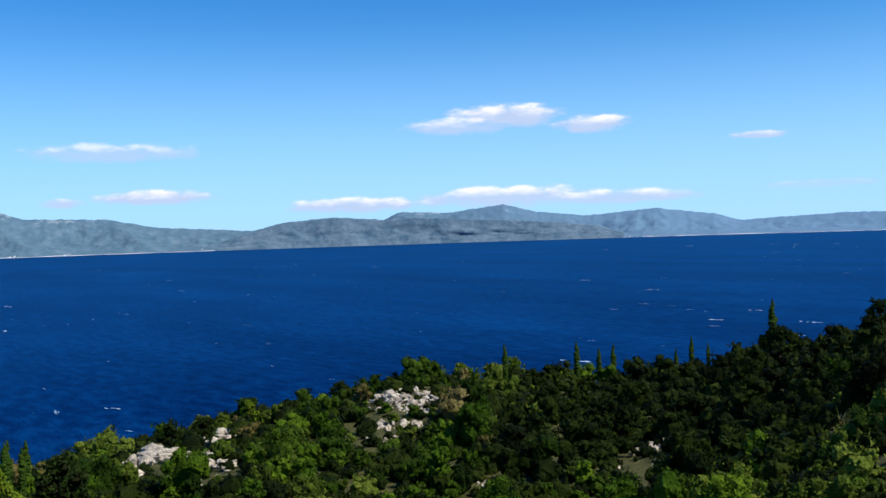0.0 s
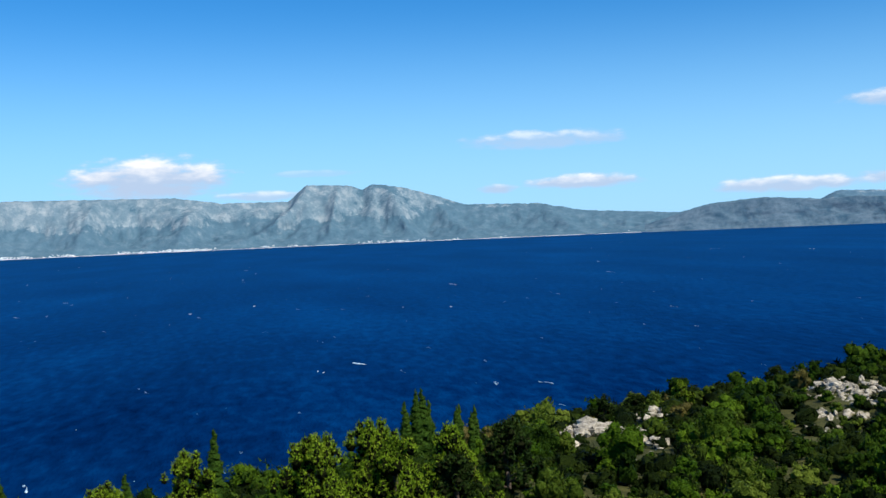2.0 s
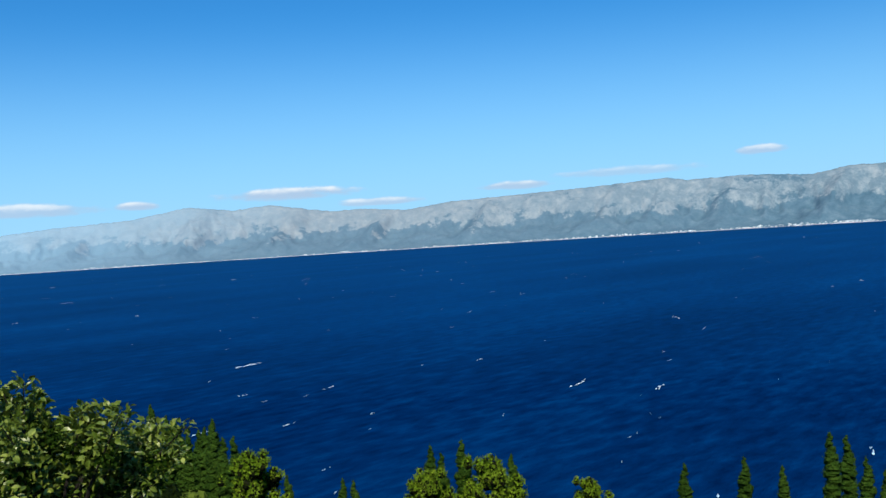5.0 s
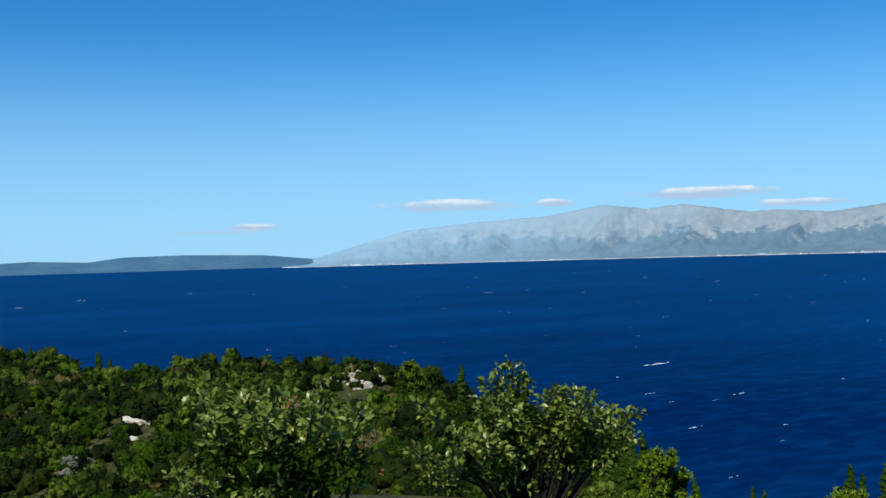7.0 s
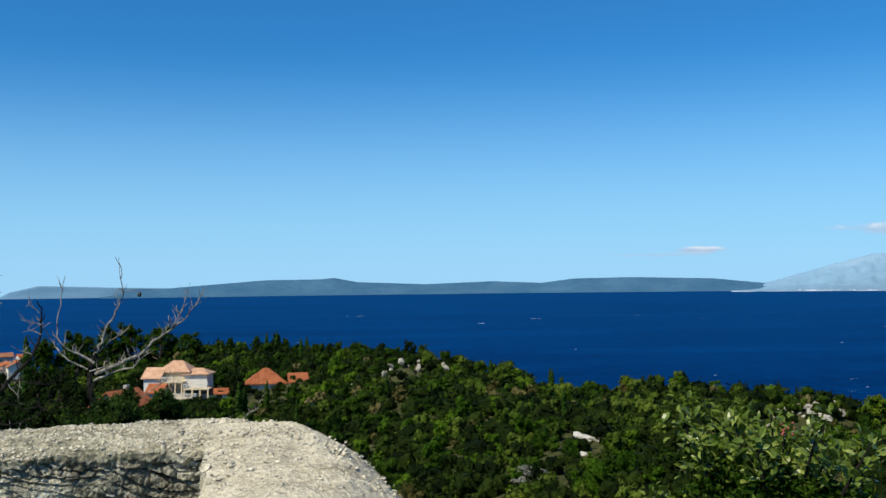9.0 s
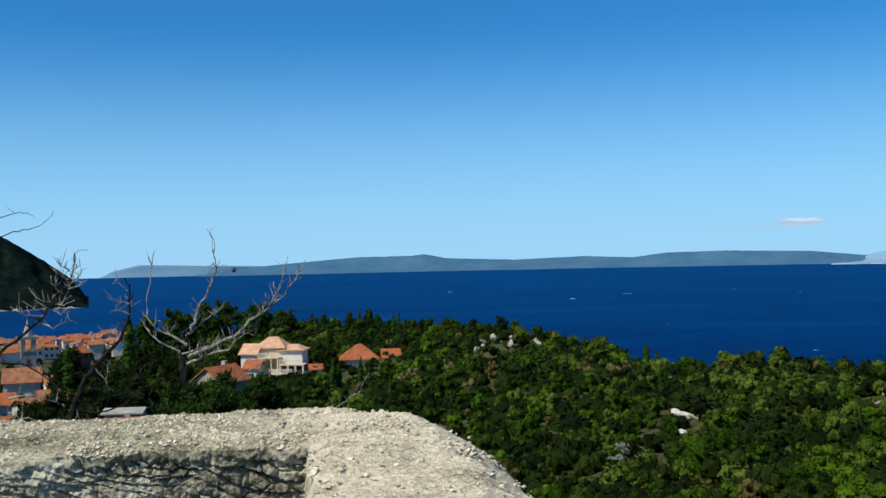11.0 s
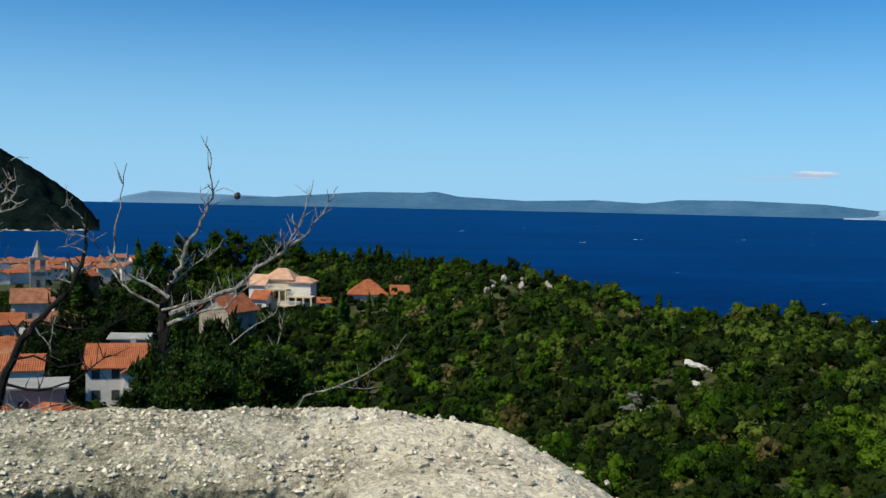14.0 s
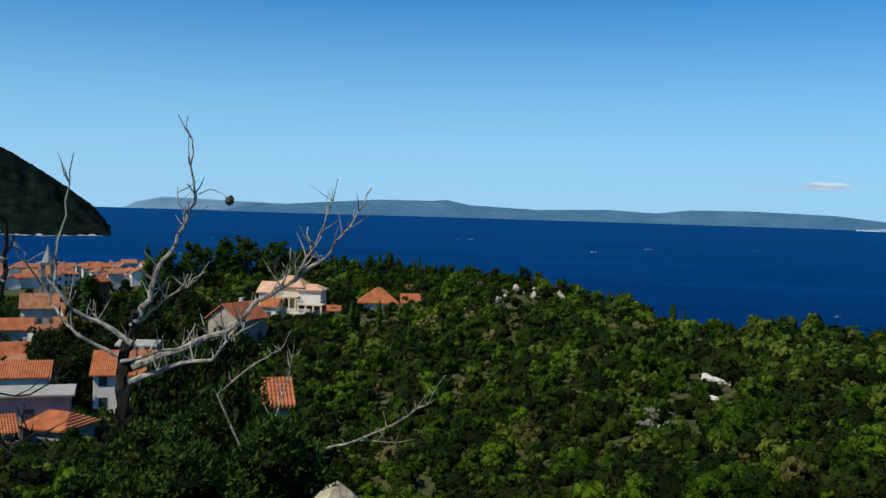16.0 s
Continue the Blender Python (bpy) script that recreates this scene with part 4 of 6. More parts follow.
# trees that half hide the houses
SHADE_TREES = (
    (-32.6, 150.0, 36.4), (-28.6, 148.8, 35.0), (-32.5, 137.7, 35.6), (-48.5, 132.9, 34.4), (-48.8, 129.6, 34.2), (-53.2, 160.9, 37.0), (-49.9, 156.7, 36.8), (-56.0, 183.1, 36.8), (-51.8, 179.1, 36.1), (-46.8, 170.2, 35.2),
    (-63.4, 201.8, 35.8), (-49.5, 145.3, 35.2), (-55.1, 141.1, 34.2), (-30.3, 117.7, 36.0), (-33.5, 122.0, 35.9), (-14.8, 59.7, 46.5), (-12.3, 60.2, 45.2),
)

# broad dark trees between the houses
VALLEY_TREES = (
    (-31.5, 189.5, 33.5), (-28.6, 188.5, 32.8), (-25.0, 190.0, 32.6), (-36.5, 190.5, 33.0),
    (-77.6, 220.4, 37.4), (-76.4, 219.0, 34.5), (-78.8, 221.0, 34.5),
    (-18.2, 195.5, 38.0),
    (-62.5, 160.5, 33.6), (-58.0, 152.0, 33.8), (-51.5, 143.0, 34.4), (-66.0, 168.0, 33.0), (-55.0, 130.0, 33.0), (-66.7, 179.5, 29.5), (-68.9, 189.3, 29.0), (-20.3, 205.5, 35.7), (-21.3, 185.3, 33.0), (-24.7, 179.8, 33.5), (-81.5, 232.6, 37.2),
    (-28.0, 140.0, 34.5), (-24.0, 150.0, 35.5), (-31.0, 128.0, 33.5), (-20.0, 170.0, 35.6), (-37.0, 180.0, 35.0), (-44.0, 178.0, 34.5), (-50.0, 170.0, 33.5), (-48.0, 200.0, 36.0),
    (-54.0, 215.0, 36.0), (-60.0, 230.0, 37.0), (-22.0, 120.0, 35.0), (-15.0, 140.0, 35.6), (-30.0, 108.0, 34.0), (-52.0, 140.0, 30.5), (-64.0, 172.0, 31.0), (-72.0, 200.0, 31.0),
    (-29.0, 153.0, 34.8), (-25.0, 156.0, 35.4), (-34.0, 150.0, 34.2), (-37.0, 124.0, 30.6), (-34.0, 140.0, 32.6), (-48.0, 132.0, 29.5), (-20.0, 207.0, 37.6), (-40.0, 212.0, 37.5),
    (-66.0, 214.0, 33.0), (-84.0, 240.0, 32.0), (-92.0, 262.0, 31.0), (-100.0, 320.0, 29.0), (-88.0, 300.0, 30.5), (-70.0, 250.0, 35.0),
    (-62.0, 188.0, 32.5), (-68.0, 160.0, 29.5), (-76.0, 172.0, 28.5), (-55.0, 128.0, 29.0), (-112.0, 340.0, 27.0), (-130.0, 320.0, 25.0), (-40.0, 145.0, 32.0), (-50.0, 122.0, 31.5), (-56.0, 160.0, 32.0), (-68.0, 185.0, 32.5), (-24.0, 132.0, 35.0), (-27.0, 188.0, 33.0),  (-38.0, 196.0, 35.5),
    (-141.0, 372.0, 22.0), (-150.0, 420.0, 17.0), (-170.0, 410.0, 15.0), (-125.0, 400.0, 20.0), (-160.0, 460.0, 15.0), (-185.0, 450.0, 13.0), (-140.0, 470.0, 15.0), (-175.0, 500.0, 13.0),
)


def build_trees():
    rng = np.random.default_rng(5)
    cypress = [make_cypress(s) for s in (1, 2, 3)]
    plant(cypress, rng, [(x, y, top + 0.7) for x, y, top in CYPRESSES_EAST], 1.25)
    plant(cypress, rng, CYPRESSES_MIDDLE, 1.4)
    plant(cypress, rng, CYPRESSES_WEST, 1.4)
    light = [make_pine(s, PINE_LEAF, "bright green Aleppo pine on the slope", 0.15, 9500, 0.0140) for s in (4, 5)]
    dark = [make_pine(s, PINE_DARK, "dark green Aleppo pine on the slope", 0.15, 2300, 0.028) for s in (6, 7)]
    plant(light, rng, PINES_NEAR, 0.85, (4.5, 8))
    plant(light, rng, PINES_EAST[:3] + PINES_WEST[5:11], 1.0, (4, 8))
    middling = [make_pine(s, M_MID, "green round-crowned pine on the slope") for s in (8, 9)]
    plant(middling, rng, UMBRELLA_PINES, 1.5, (11, 15))
    plant(dark, rng, SHADE_TREES[:13], 1.1, (5, 11))
    plant(middling, rng, SHADE_TREES[13:], 1.1, (5, 9))
    plant(dark, rng, ((-5.3, 24.5, 52.3), (-4.7, 23.0, 51.6), (-6.3, 26.0, 51.6), (-4.0, 22.5, 51.2), (-5.2, 21.0, 51.4), (-6.0, 23.0, 51.8)), 0.5, (3.0, 3.4))
    plant(dark, rng, PINES_EAST[3:] + PINES_WEST[11:] + VALLEY_TREES, 1.05, (5, 12))
    # trees along the crest behind the villa
    crest = []
    for k in range(18):
        a = -8.0 + 13.5 * (k + 0.6 * rng.random()) / 18
        p = polar(a, float(np.interp(a, LAND[:, 0], LAND[:, 2])) - 2 - 10 * rng.random())
        crest.append((p.x, p.y, ground(p.x, p.y) + 3.0 + 2.4 * rng.random()))
    plant(dark, rng, crest[::2], 0.9, (3.5, 7))
    plant(middling, rng, crest[1::2], 0.9, (3.5, 7))
    for model in cypress + light + dark + middling:
        for o in (*model.children_recursive, model):
            bpy.data.objects.remove(o)


# ---- the ruined wall ----
def wall_top(x, y):
    return 0.022 * rnd(x, y, 2.2, 4) + 0.016 * rnd(x, y, 7, 9) + 0.012 * rnd(x, y, 22, 2) + 0.007 * rnd(x, y, 55, 6)


def cross_height(x, z, up, y):
    return EYE + z - 0.05 + 0.025 * min(1, max(0, (x + 1.6) / 0.9)) * up + up * wall_top(x, y) + 0.025 * rnd(x, 0, 0.9, 6)


def torn_depth(x, z):
    """How far the broken face falls back: slanting layers that overhang one another, split into lumps, with deep clefts."""
    wave = z + 0.045 * rnd(x, 0, 1.3, 5) + 0.018 * rnd(x, z, 5, 7) + 0.02 * x
    layer = -wave / (0.052 + 0.016 * rnd(x, 2, 0.8, 4)) + 0.9 * rnd(x * 0.5, wave * 2, 4.0, 3)
    step = layer - math.floor(layer)
    seam = max(0.0, 1 - step / 0.16)
    spans, _ = noise.voronoi(Vector((x * 11 + 3.0 * math.floor(layer), layer * 1.1, 0.0)))
    cleft = max(0.0, 1 - (spans[1] - spans[0]) / 0.16)
    patch = min(1.0, max(0.0, 0.5 + 1.6 * rnd(x, wave * 2.0, 2.6, 8)))
    return 0.012 + 0.026 * (1 - step) * (0.4 + 0.6 * patch) + 0.060 * seam * patch + 0.030 * cleft * patch + 0.022 * rnd(x, wave, 9, 9) + 0.014 * rnd(x, wave, 26, 3) + 0.008 * rnd(x, wave, 60, 1)


def build_wall():
    wall = tagged(new("ruined_wall"), "ruined rubble wall with a gravelly mortar top", "wall")
    # the arm across the view: along x, section in y
    section = ((4.50, -1.75), (4.47, -1.5), (4.45, -1.3), (4.43, -1.15), (4.42, -1.03), (4.43, -0.955), (4.50, -0.935), (4.62, -0.922), (4.76, -0.91), (4.90, -0.90),
               (5.05, -0.895), (5.20, -0.885), (5.34, -0.885), (5.44, -0.91), (5.50, -0.98), (5.52, -1.2), (5.54, -1.6), (5.58, -2.3))
    fine = []
    for (y0, z0), (y1, z1) in zip(section, section[1:]):
        n = max(1, int(math.hypot(y1 - y0, z1 - z0) / ((0.007 if z0 > -1.4 else 0.03) if y0 < 4.5 else 0.020 if z0 > -1 else 0.08)))
        fine += [(y0 + (y1 - y0) * k / n, z0 + (z1 - z0) * k / n) for k in range(n)]
    grid = []
    for x in np.concatenate((np.arange(-6.5, -3.2, 0.05), np.arange(-3.2, -2.5, 0.02), np.arange(-2.5, -0.32, 0.009))):
        row = []
        lip = 0.055 * rnd(x, 3, 2.8, 2) + 0.035 * rnd(x, 1, 9, 4) + 0.018 * rnd(x, 5, 27, 4)
        for y, z in fine:
            up = min(1, max(0, (z + 1.005 + lip) / 0.03))
            inward = (1 - up) * (torn_depth(x, z) if y < 5 else 0.03 * rnd(x, z, 6, 2) - 0.03)
            row.append((x, y + inward + 0.03 * rnd(x, z, 3, 1) + 0.012 * up * rnd(x, z, 30, 5), cross_height(x, z, up, y)))
        grid.append(row)
    arm = sheet("cross_arm", grid, LICHEN, wall, smooth=False)
    arm.data.materials.append(TORN)
    cols = len(fine) - 1
    torn = {k for k, (y, z) in enumerate(fine[:-1]) if y < 4.5 and z < -0.985}
    arm.data.polygons.foreach_set("material_index", [1 if k % cols in torn else 0 for k in range(len(arm.data.polygons))])
    # the arm that runs back towards the viewer: along y, section in x
    grid = []
    for y in np.concatenate((np.arange(0.7, 2.8, 0.05), np.arange(2.8, 5.42, 0.016))):
        inner = -0.17 + (y - 2.2) * -0.135
        outer = float(np.interp(y, (0.7, 2.2, 3.4, 4.1, 4.75, 5.1, 5.42), (0.76, 0.74, 0.69, 0.61, 0.46, 0.32, 0.05)))
        outer += 0.022 * rnd(y, 0, 5, 3) + 0.014 * rnd(y, 0, 17, 6)
        row = []
        for s in np.concatenate((np.linspace(-0.35, 0, 14)[:-1], np.linspace(0, 1, 58), np.linspace(1, 1.45, 16)[1:])):
            side = min(max(s, 0), 1)
            x = inner + (outer - inner) * side
            crest = -0.885 - 0.05 * abs(2 * min(side, 0.5) - 0.95) ** 2.6 - 0.23 * max(0, (side - 0.58) / 0.42) ** 2 - 0.15 * max(0, y - 4.9) ** 1.6
            drop = 0.0
            if s < 0:
                drop, x = -s * 2.6, x + s * 0.05
            if s > 1:
                drop, x = (s - 1) * 3.2, x + (s - 1) * 0.35
            up = 1 if drop == 0 else 0
            x += (1 - up) * (0.05 * rnd(y * 0.8, drop, 5, 8) + 0.03 * rnd(y, drop, 14, 3) + 0.015 * rnd(y, drop, 35, 3))
            row.append((x, y, EYE + crest - drop + up * wall_top(x + 9, y)))
        grid.append(row)
    sheet("return_arm", grid[::-1], LICHEN, wall, smooth=False)
    tops = np.array([p for row in grid for p in row[13:71]])
    return wall, tops


def pebble(rng, flat):
    bm = bmesh.new()
    bmesh.ops.create_icosphere(bm, subdivisions=1, radius=1.0)
    for v in bm.verts:
        v.co = Vector((v.co.x * 1.15, v.co.y * 0.85, v.co.z * flat)) * (0.78 + 0.42 * rng.random())
    return bm


def build_wall_stones(wall, tops):
    """Gravel bedded in the mortar of both arms and the rough stones of the face."""
    rng = np.random.default_rng(23)
    shapes = []
    for k in range(8):
        me = bpy.data.meshes.new("stone")
        bm = pebble(rng, 0.65)
        bm.to_mesh(me)
        bm.free()
        me.materials.append(GRAVEL)
        shapes.append(me)
    # spots on the two tops
    spots = []
    for _ in range(7000):
        x, y = -3.6 + 3.2 * rng.random() ** 0.85, 4.42 + 1.0 * rng.random()
        z = float(np.interp(y, (4.42, 4.50, 4.62, 4.76, 4.90, 5.05, 5.20, 5.34, 5.44), (-0.955, -0.935, -0.922, -0.91, -0.90, -0.895, -0.885, -0.885, -0.91)))
        if rng.random() < 0.30 + 1.5 * max(0.0, 0.12 + rnd(x, y, 2.4, 15)):
            spots.append((x, y, cross_height(x, z, 1, y)))
    for k in rng.choice(len(tops), 5200):
        x, y, z = tops[k]
        if rng.random() < 0.22 + 1.3 * max(0.0, rnd(x, y, 2.4, 15)):
            spots.append((x + 0.02 * rng.normal(), y + 0.02 * rng.normal(), z))
    rough = np.array(((1, 0, 0), (0, 1, 0), (-1, 0, 0), (0, -1, 0), (0.1, 0.1, 1), (0, 0, -1), (0.7, 0.7, 0.5), (-0.7, 0.6, 0.5)))
    faces = ((0, 6, 4), (6, 1, 4), (1, 7, 4), (7, 2, 4), (2, 3, 4), (3, 0, 4), (0, 1, 6), (1, 2, 7), (3, 2, 5), (0, 3, 5))
    out, count = [], 0
    for k, (x, y, z) in enumerate(spots):
        r = 0.004 + 0.013 * rng.random() ** 2.6
        near = -0.9 < x < 0.5 and 3.2 < y < 5.3
        if near and count < 290 and rng.random() < 0.09:
            count += 1
            ob = new("stone", shapes[k % 8])
            ob.parent = wall
            r = 0.012 + 0.020 * rng.random() ** 2.5
            ob.matrix_basis = pose(x, y, z + r * 0.12, 25 * rng.normal(), 25 * rng.normal(), 360 * rng.random()) @ Matrix.Diagonal((r, r, r * 0.8, 1))
            continue
        a = 6.283 * rng.random()
        p = rough * (0.7 + 0.6 * rng.random((8, 1))) * (1.15 * r, 0.8 * r, (0.5 + 0.5 * rng.random()) * r)
        c, s = math.cos(a), math.sin(a)
        p = p @ np.array(((c, s, 0), (-s, c, 0), (0, 0, 1))) + (x, y, z - 0.05 * r)
        out += [p[list(f)] for f in faces]
    tagged(triangles("gravel", np.array(out), GRAVEL, wall), "pale gravel bedded in mortar", kind="stuff")
    # courses of rough stones under the overhanging crust
    def rubble(wide, flat, reach):
        bm = bmesh.new()
        bmesh.ops.create_icosphere(bm, subdivisions=1, radius=1.0)
        for v in bm.verts:
            v.co = Vector((v.co.x * wide, v.co.y * reach, v.co.z * flat)) * (0.72 + 0.5 * rng.random())
        me = bpy.data.meshes.new("stone")
        bm.to_mesh(me)
        bm.free()
        me.materials.append(STONE)
        return me
    blocks = [rubble(1.0 + 0.3 * rng.random(), 0.55 + 0.3 * rng.random(), 0.9) for _ in range(9)]
    for k in range(60):
        x, deep = -2.8 + 2.4 * rng.random(), rng.random() ** 1.6
        z = EYE - 1.06 - 0.35 * deep + 0.025 * rnd(x, 0, 0.9, 6)
        w = 0.008 + 0.022 * rng.random() ** 2.5
        ob = new("stone", blocks[rng.integers(9)])
        ob.parent = wall
        ob.matrix_basis = pose(x, 4.462 + 0.03 * rng.random(), z, 22 * rng.normal(), 16 * rng.normal(), 20 * rng.normal()) @ Matrix.Diagonal((w * 1.2, 0.05, w * (0.5 + 0.4 * rng.random()), 1))


# ---- houses ----
def box(bm, x0, y0, z0, x1, y1, z1):
    v = [bm.verts.new(p) for p in ((x0, y0, z0), (x1, y0, z0), (x1, y1, z0), (x0, y1, z0), (x0, y0, z1), (x1, y0, z1), (x1, y1, z1), (x0, y1, z1))]
    for f in ((0, 3, 2, 1), (4, 5, 6, 7), (0, 1, 5, 4), (1, 2, 6, 5), (2, 3, 7, 6), (3, 0, 4, 7)):
        bm.faces.new([v[i] for i in f])


def roof_solid(bm, w, d, z, rise, hip, over=0.45, thick=0.18):
    """A hipped (hip > 0) or gabled roof over w x d, ridge along x."""
    a, b = w / 2 + over, d / 2 + over
    if hip <= 0:
        line = ((-b, z), (-b, z + thick), (0, z + rise + thick), (b, z + thick), (b, z), (0, z + rise))
        ends = [[bm.verts.new((x, y, h)) for y, h in line] for x in (-a, a)]
        for i in range(6):
            j = (i + 1) % 6
            bm.faces.new((ends[0][i], ends[0][j], ends[1][j], ends[1][i]))
        for e, turn in ((ends[0], 1), (ends[1], -1)):
            for f in ((0, 5, 2, 1), (5, 4, 3, 2)):
                bm.faces.new([e[i] for i in f][::turn])
        bmesh.ops.recalc_face_normals(bm, faces=bm.faces)
        return
    r = max(0.05, a - hip)
    low = [bm.verts.new(p) for p in ((-a, -b, z), (a, -b, z), (a, b, z), (-a, b, z))]
    eave = [bm.verts.new((v.co.x, v.co.y, z + thick)) for v in low]
    ridge = [bm.verts.new((-r, 0, z + rise)), bm.verts.new((r, 0, z + rise))]
    bm.faces.new(low[::-1])
    for i in range(4):
        bm.faces.new((low[i], low[(i + 1) % 4], eave[(i + 1) % 4], eave[i]))
    bm.faces.new((eave[0], eave[1], ridge[1], ridge[0]))
    bm.faces.new((eave[2], eave[3], ridge[0], ridge[1]))
    bm.faces.new((eave[1], eave[2], ridge[1]))
    bm.faces.new((eave[3], eave[0], ridge[0]))


def make_house(x, y, eave, w, d, tall, rise, turn, hip, label, roof=None, wall=None, windows=2, floors=1, chimney=True, group=""):
    """A house whose eaves lie at that height; its front looks along local -y."""
    house = tagged(new("house"), label, "house", group)
    base = eave - tall
    house.matrix_world = pose(x, y, base, 0, 0, turn)
    foot = base - min(ground(x, y), base) + 1.2
    bm = bmesh.new()
    box(bm, -w / 2, -d / 2, -foot, w / 2, d / 2, tall)
    if hip <= 0:
        for s in (-1, 1):
            v = [bm.verts.new((s * w / 2, -d / 2, tall)), bm.verts.new((s * w / 2, d / 2, tall)), bm.verts.new((s * w / 2, 0, tall + rise - 0.02))]
            bm.faces.new(v if s > 0 else v[::-1])
    body = part("wall", bm, wall or PLASTER, house)
    bm = bmesh.new()
    roof_solid(bm, w, d, tall, rise, hip)
    part("roof", bm, roof or TILE, house)
    if chimney:
        bm = bmesh.new()
        box(bm, w * 0.2, 0.3, tall + rise * 0.4, w * 0.2 + 0.7, 1.0, tall + rise + 0.7)
        part("chimney", bm, MASONRY, house)
    for f in range(floors):
        for k in range(windows):
            cx = (k + 0.5) / windows * w - w / 2
            bm = bmesh.new()
            z = 0.9 + f * 2.8
            box(bm, cx - 0.5, -d / 2 - 0.05, z, cx + 0.5, -d / 2 + 0.1, z + 1.3)
            part("window", bm, SHUTTER, house)
    bm = bmesh.new()
    box(bm, w / 2 - 0.1, -0.5, 0.9, w / 2 + 0.05, 0.5, 2.2)
    part("window", bm, SHUTTER, house)
    return house


def make_terrace(x, y, z, w, d, floors, turn, label):
    """Open terraces one above another: slabs on posts with a balustrade along the front."""
    terrace = tagged(new("terrace"), label, "terrace", "terraces of the villa")
    terrace.matrix_world = pose(x, y, z, 0, 0, turn)
    bm = bmesh.new()
    box(bm, -w / 2, -d / 2, -3.0, w / 2, d / 2, 0.0)
    part("base", bm, CREAM, terrace)
    for f in range(floors):
        h = 2.5 * (f + 1)
        bm = bmesh.new()
        box(bm, -w / 2, -d / 2, h - 0.25, w / 2, d / 2, h)
        part("slab", bm, CREAM, terrace)
        for k in range(4):
            px = -w / 2 + 0.2 + (w - 0.4) * k / 3
            bm = bmesh.new()
            box(bm, px - 0.14, -d / 2 + 0.05, h - 2.5, px + 0.14, -d / 2 + 0.33, h - 0.25)
            part("post", bm, CREAM, terrace)
        bm = bmesh.new()
        box(bm, -w / 2, -d / 2 + 0.02, h + 0.78, w / 2, -d / 2 + 0.16, h + 0.9)
        rail = part("rail", bm, PLASTER, terrace)
        for k in range(int(w / 0.3)):
            bm = bmesh.new()
            box(bm, -w / 2 + 0.3 * k + 0.05, -d / 2 + 0.04, h, -w / 2 + 0.3 * k + 0.17, -d / 2 + 0.14, h + 0.78)
            part("baluster", bm, PLASTER, rail)
    return terrace


def build_houses():
    make_house(-13.2, 203.0, 35.4, 7.4, 6, 4.2, 3.0, 3, 3.7, "white house with a red hipped tile roof among trees", TILE, chimney=False, windows=3)
    make_house(-7.0, 202.5, 35.5, 3.2, 5, 3.6, 1.7, 8, 0, "low white annex with a red tile roof", TILE, chimney=False, windows=2)
    make_house(-30.4, 203.6, 38.0, 5.6, 5.2, 4.6, 2.2, -8, 2.3, "cream villa with a hipped pale orange roof", TILE_PALE, CREAM, windows=3, floors=1, chimney=False)
    make_house(-26.2, 202.6, 37.5, 4.4, 4.4, 4.6, 1.2, -8, 1.8, "white villa wing with pale orange roof and terrace", TILE_PALE, windows=3, chimney=False)
    make_house(-34.3, 202.5, 36.9, 3.2, 5.0, 4.6, 1.9, -14, 0, "villa side wing with a pale orange roof", TILE_PALE, windows=2, chimney=False)
    make_house(-33.4, 198.6, 34.4, 2.8, 3.4, 3.0, 1.6, -14, 0, "small outbuilding with an orange tile roof", TILE, windows=1, chimney=False)
    make_house(-36.2, 195.0, 32.6, 2.2, 2.4, 1.8, 1.5, 80, 0, "tiny garden shed with an orange tile roof", TILE, windows=1, chimney=False)
    make_house(-21.9, 200.2, 33.8, 4.0, 3.6, 2.0, 0.9, 0, 0, "garage with a low orange tile roof", TILE, windows=1, chimney=False)
    make_house(-20.4, 197.4, 32.2, 2.0, 2.6, 2.0, 1.0, 20, 1.0, "garden hut with an orange tile roof", TILE, windows=1, chimney=False)
    make_terrace(-26.0, 199.0, 32.6, 5.0, 2.6, 1, -8, "white terrace with posts and a balustrade before the villa")
    make_terrace(-30.7, 199.8, 33.9, 4.2, 2.4, 1, -8, "cream loggia with posts along the villa's front")
    make_terrace(-27.8, 196.6, 31.0, 4.6, 1.8, 1, -8, "low cream garden terrace below the villa")
    make_house(-33.2, 164.5, 35.9, 6.8, 6.2, 4.2, 2.5, 62, 0, "brown stone house with a gabled orange tile roof", TILE, RUBBLE)
    make_house(-42.0, 136.0, 31.9, 7.4, 8, 5.0, 2.6, 12, 0, "white two-storey house with an orange tile roof", TILE, floors=2, windows=3)
    make_house(-44.7, 151.0, 33.3, 5.2, 5, 3.0, 0.5, 5, 0, "small grey flat-roofed building", PLASTER_GREY, PLASTER_GREY, chimney=False)
    make_house(-37.0, 99.5, 32.8, 4.4, 5, 3.0, 1.4, -15, 1.5, "low shed with an orange hipped roof", TILE, PLASTER_GREY, windows=1, chimney=False)
    make_house(-60.0, 151.0, 29.0, 7.0, 8, 4.0, 2.2, -10, 0, "old house with weathered orange roof", TILE_OLD, MASONRY)
    make_house(-13.5, 72.6, 41.0, 4.6, 4.0, 2.6, 1.5, 16, 0, "small stone shed with an orange tile roof below the wall", TILE, RUBBLE, windows=1, chimney=False)
    rng = np.random.default_rng(8)
    looks = ((TILE, PLASTER, "town house with white walls and orange roof"), (TILE_OLD, MASONRY, "old town house with weathered tile roof"),
             (TILE, MASONRY, "stone town house with orange tile roof"), (TILE_OLD, PLASTER, "plastered town house with faded tile roof"))
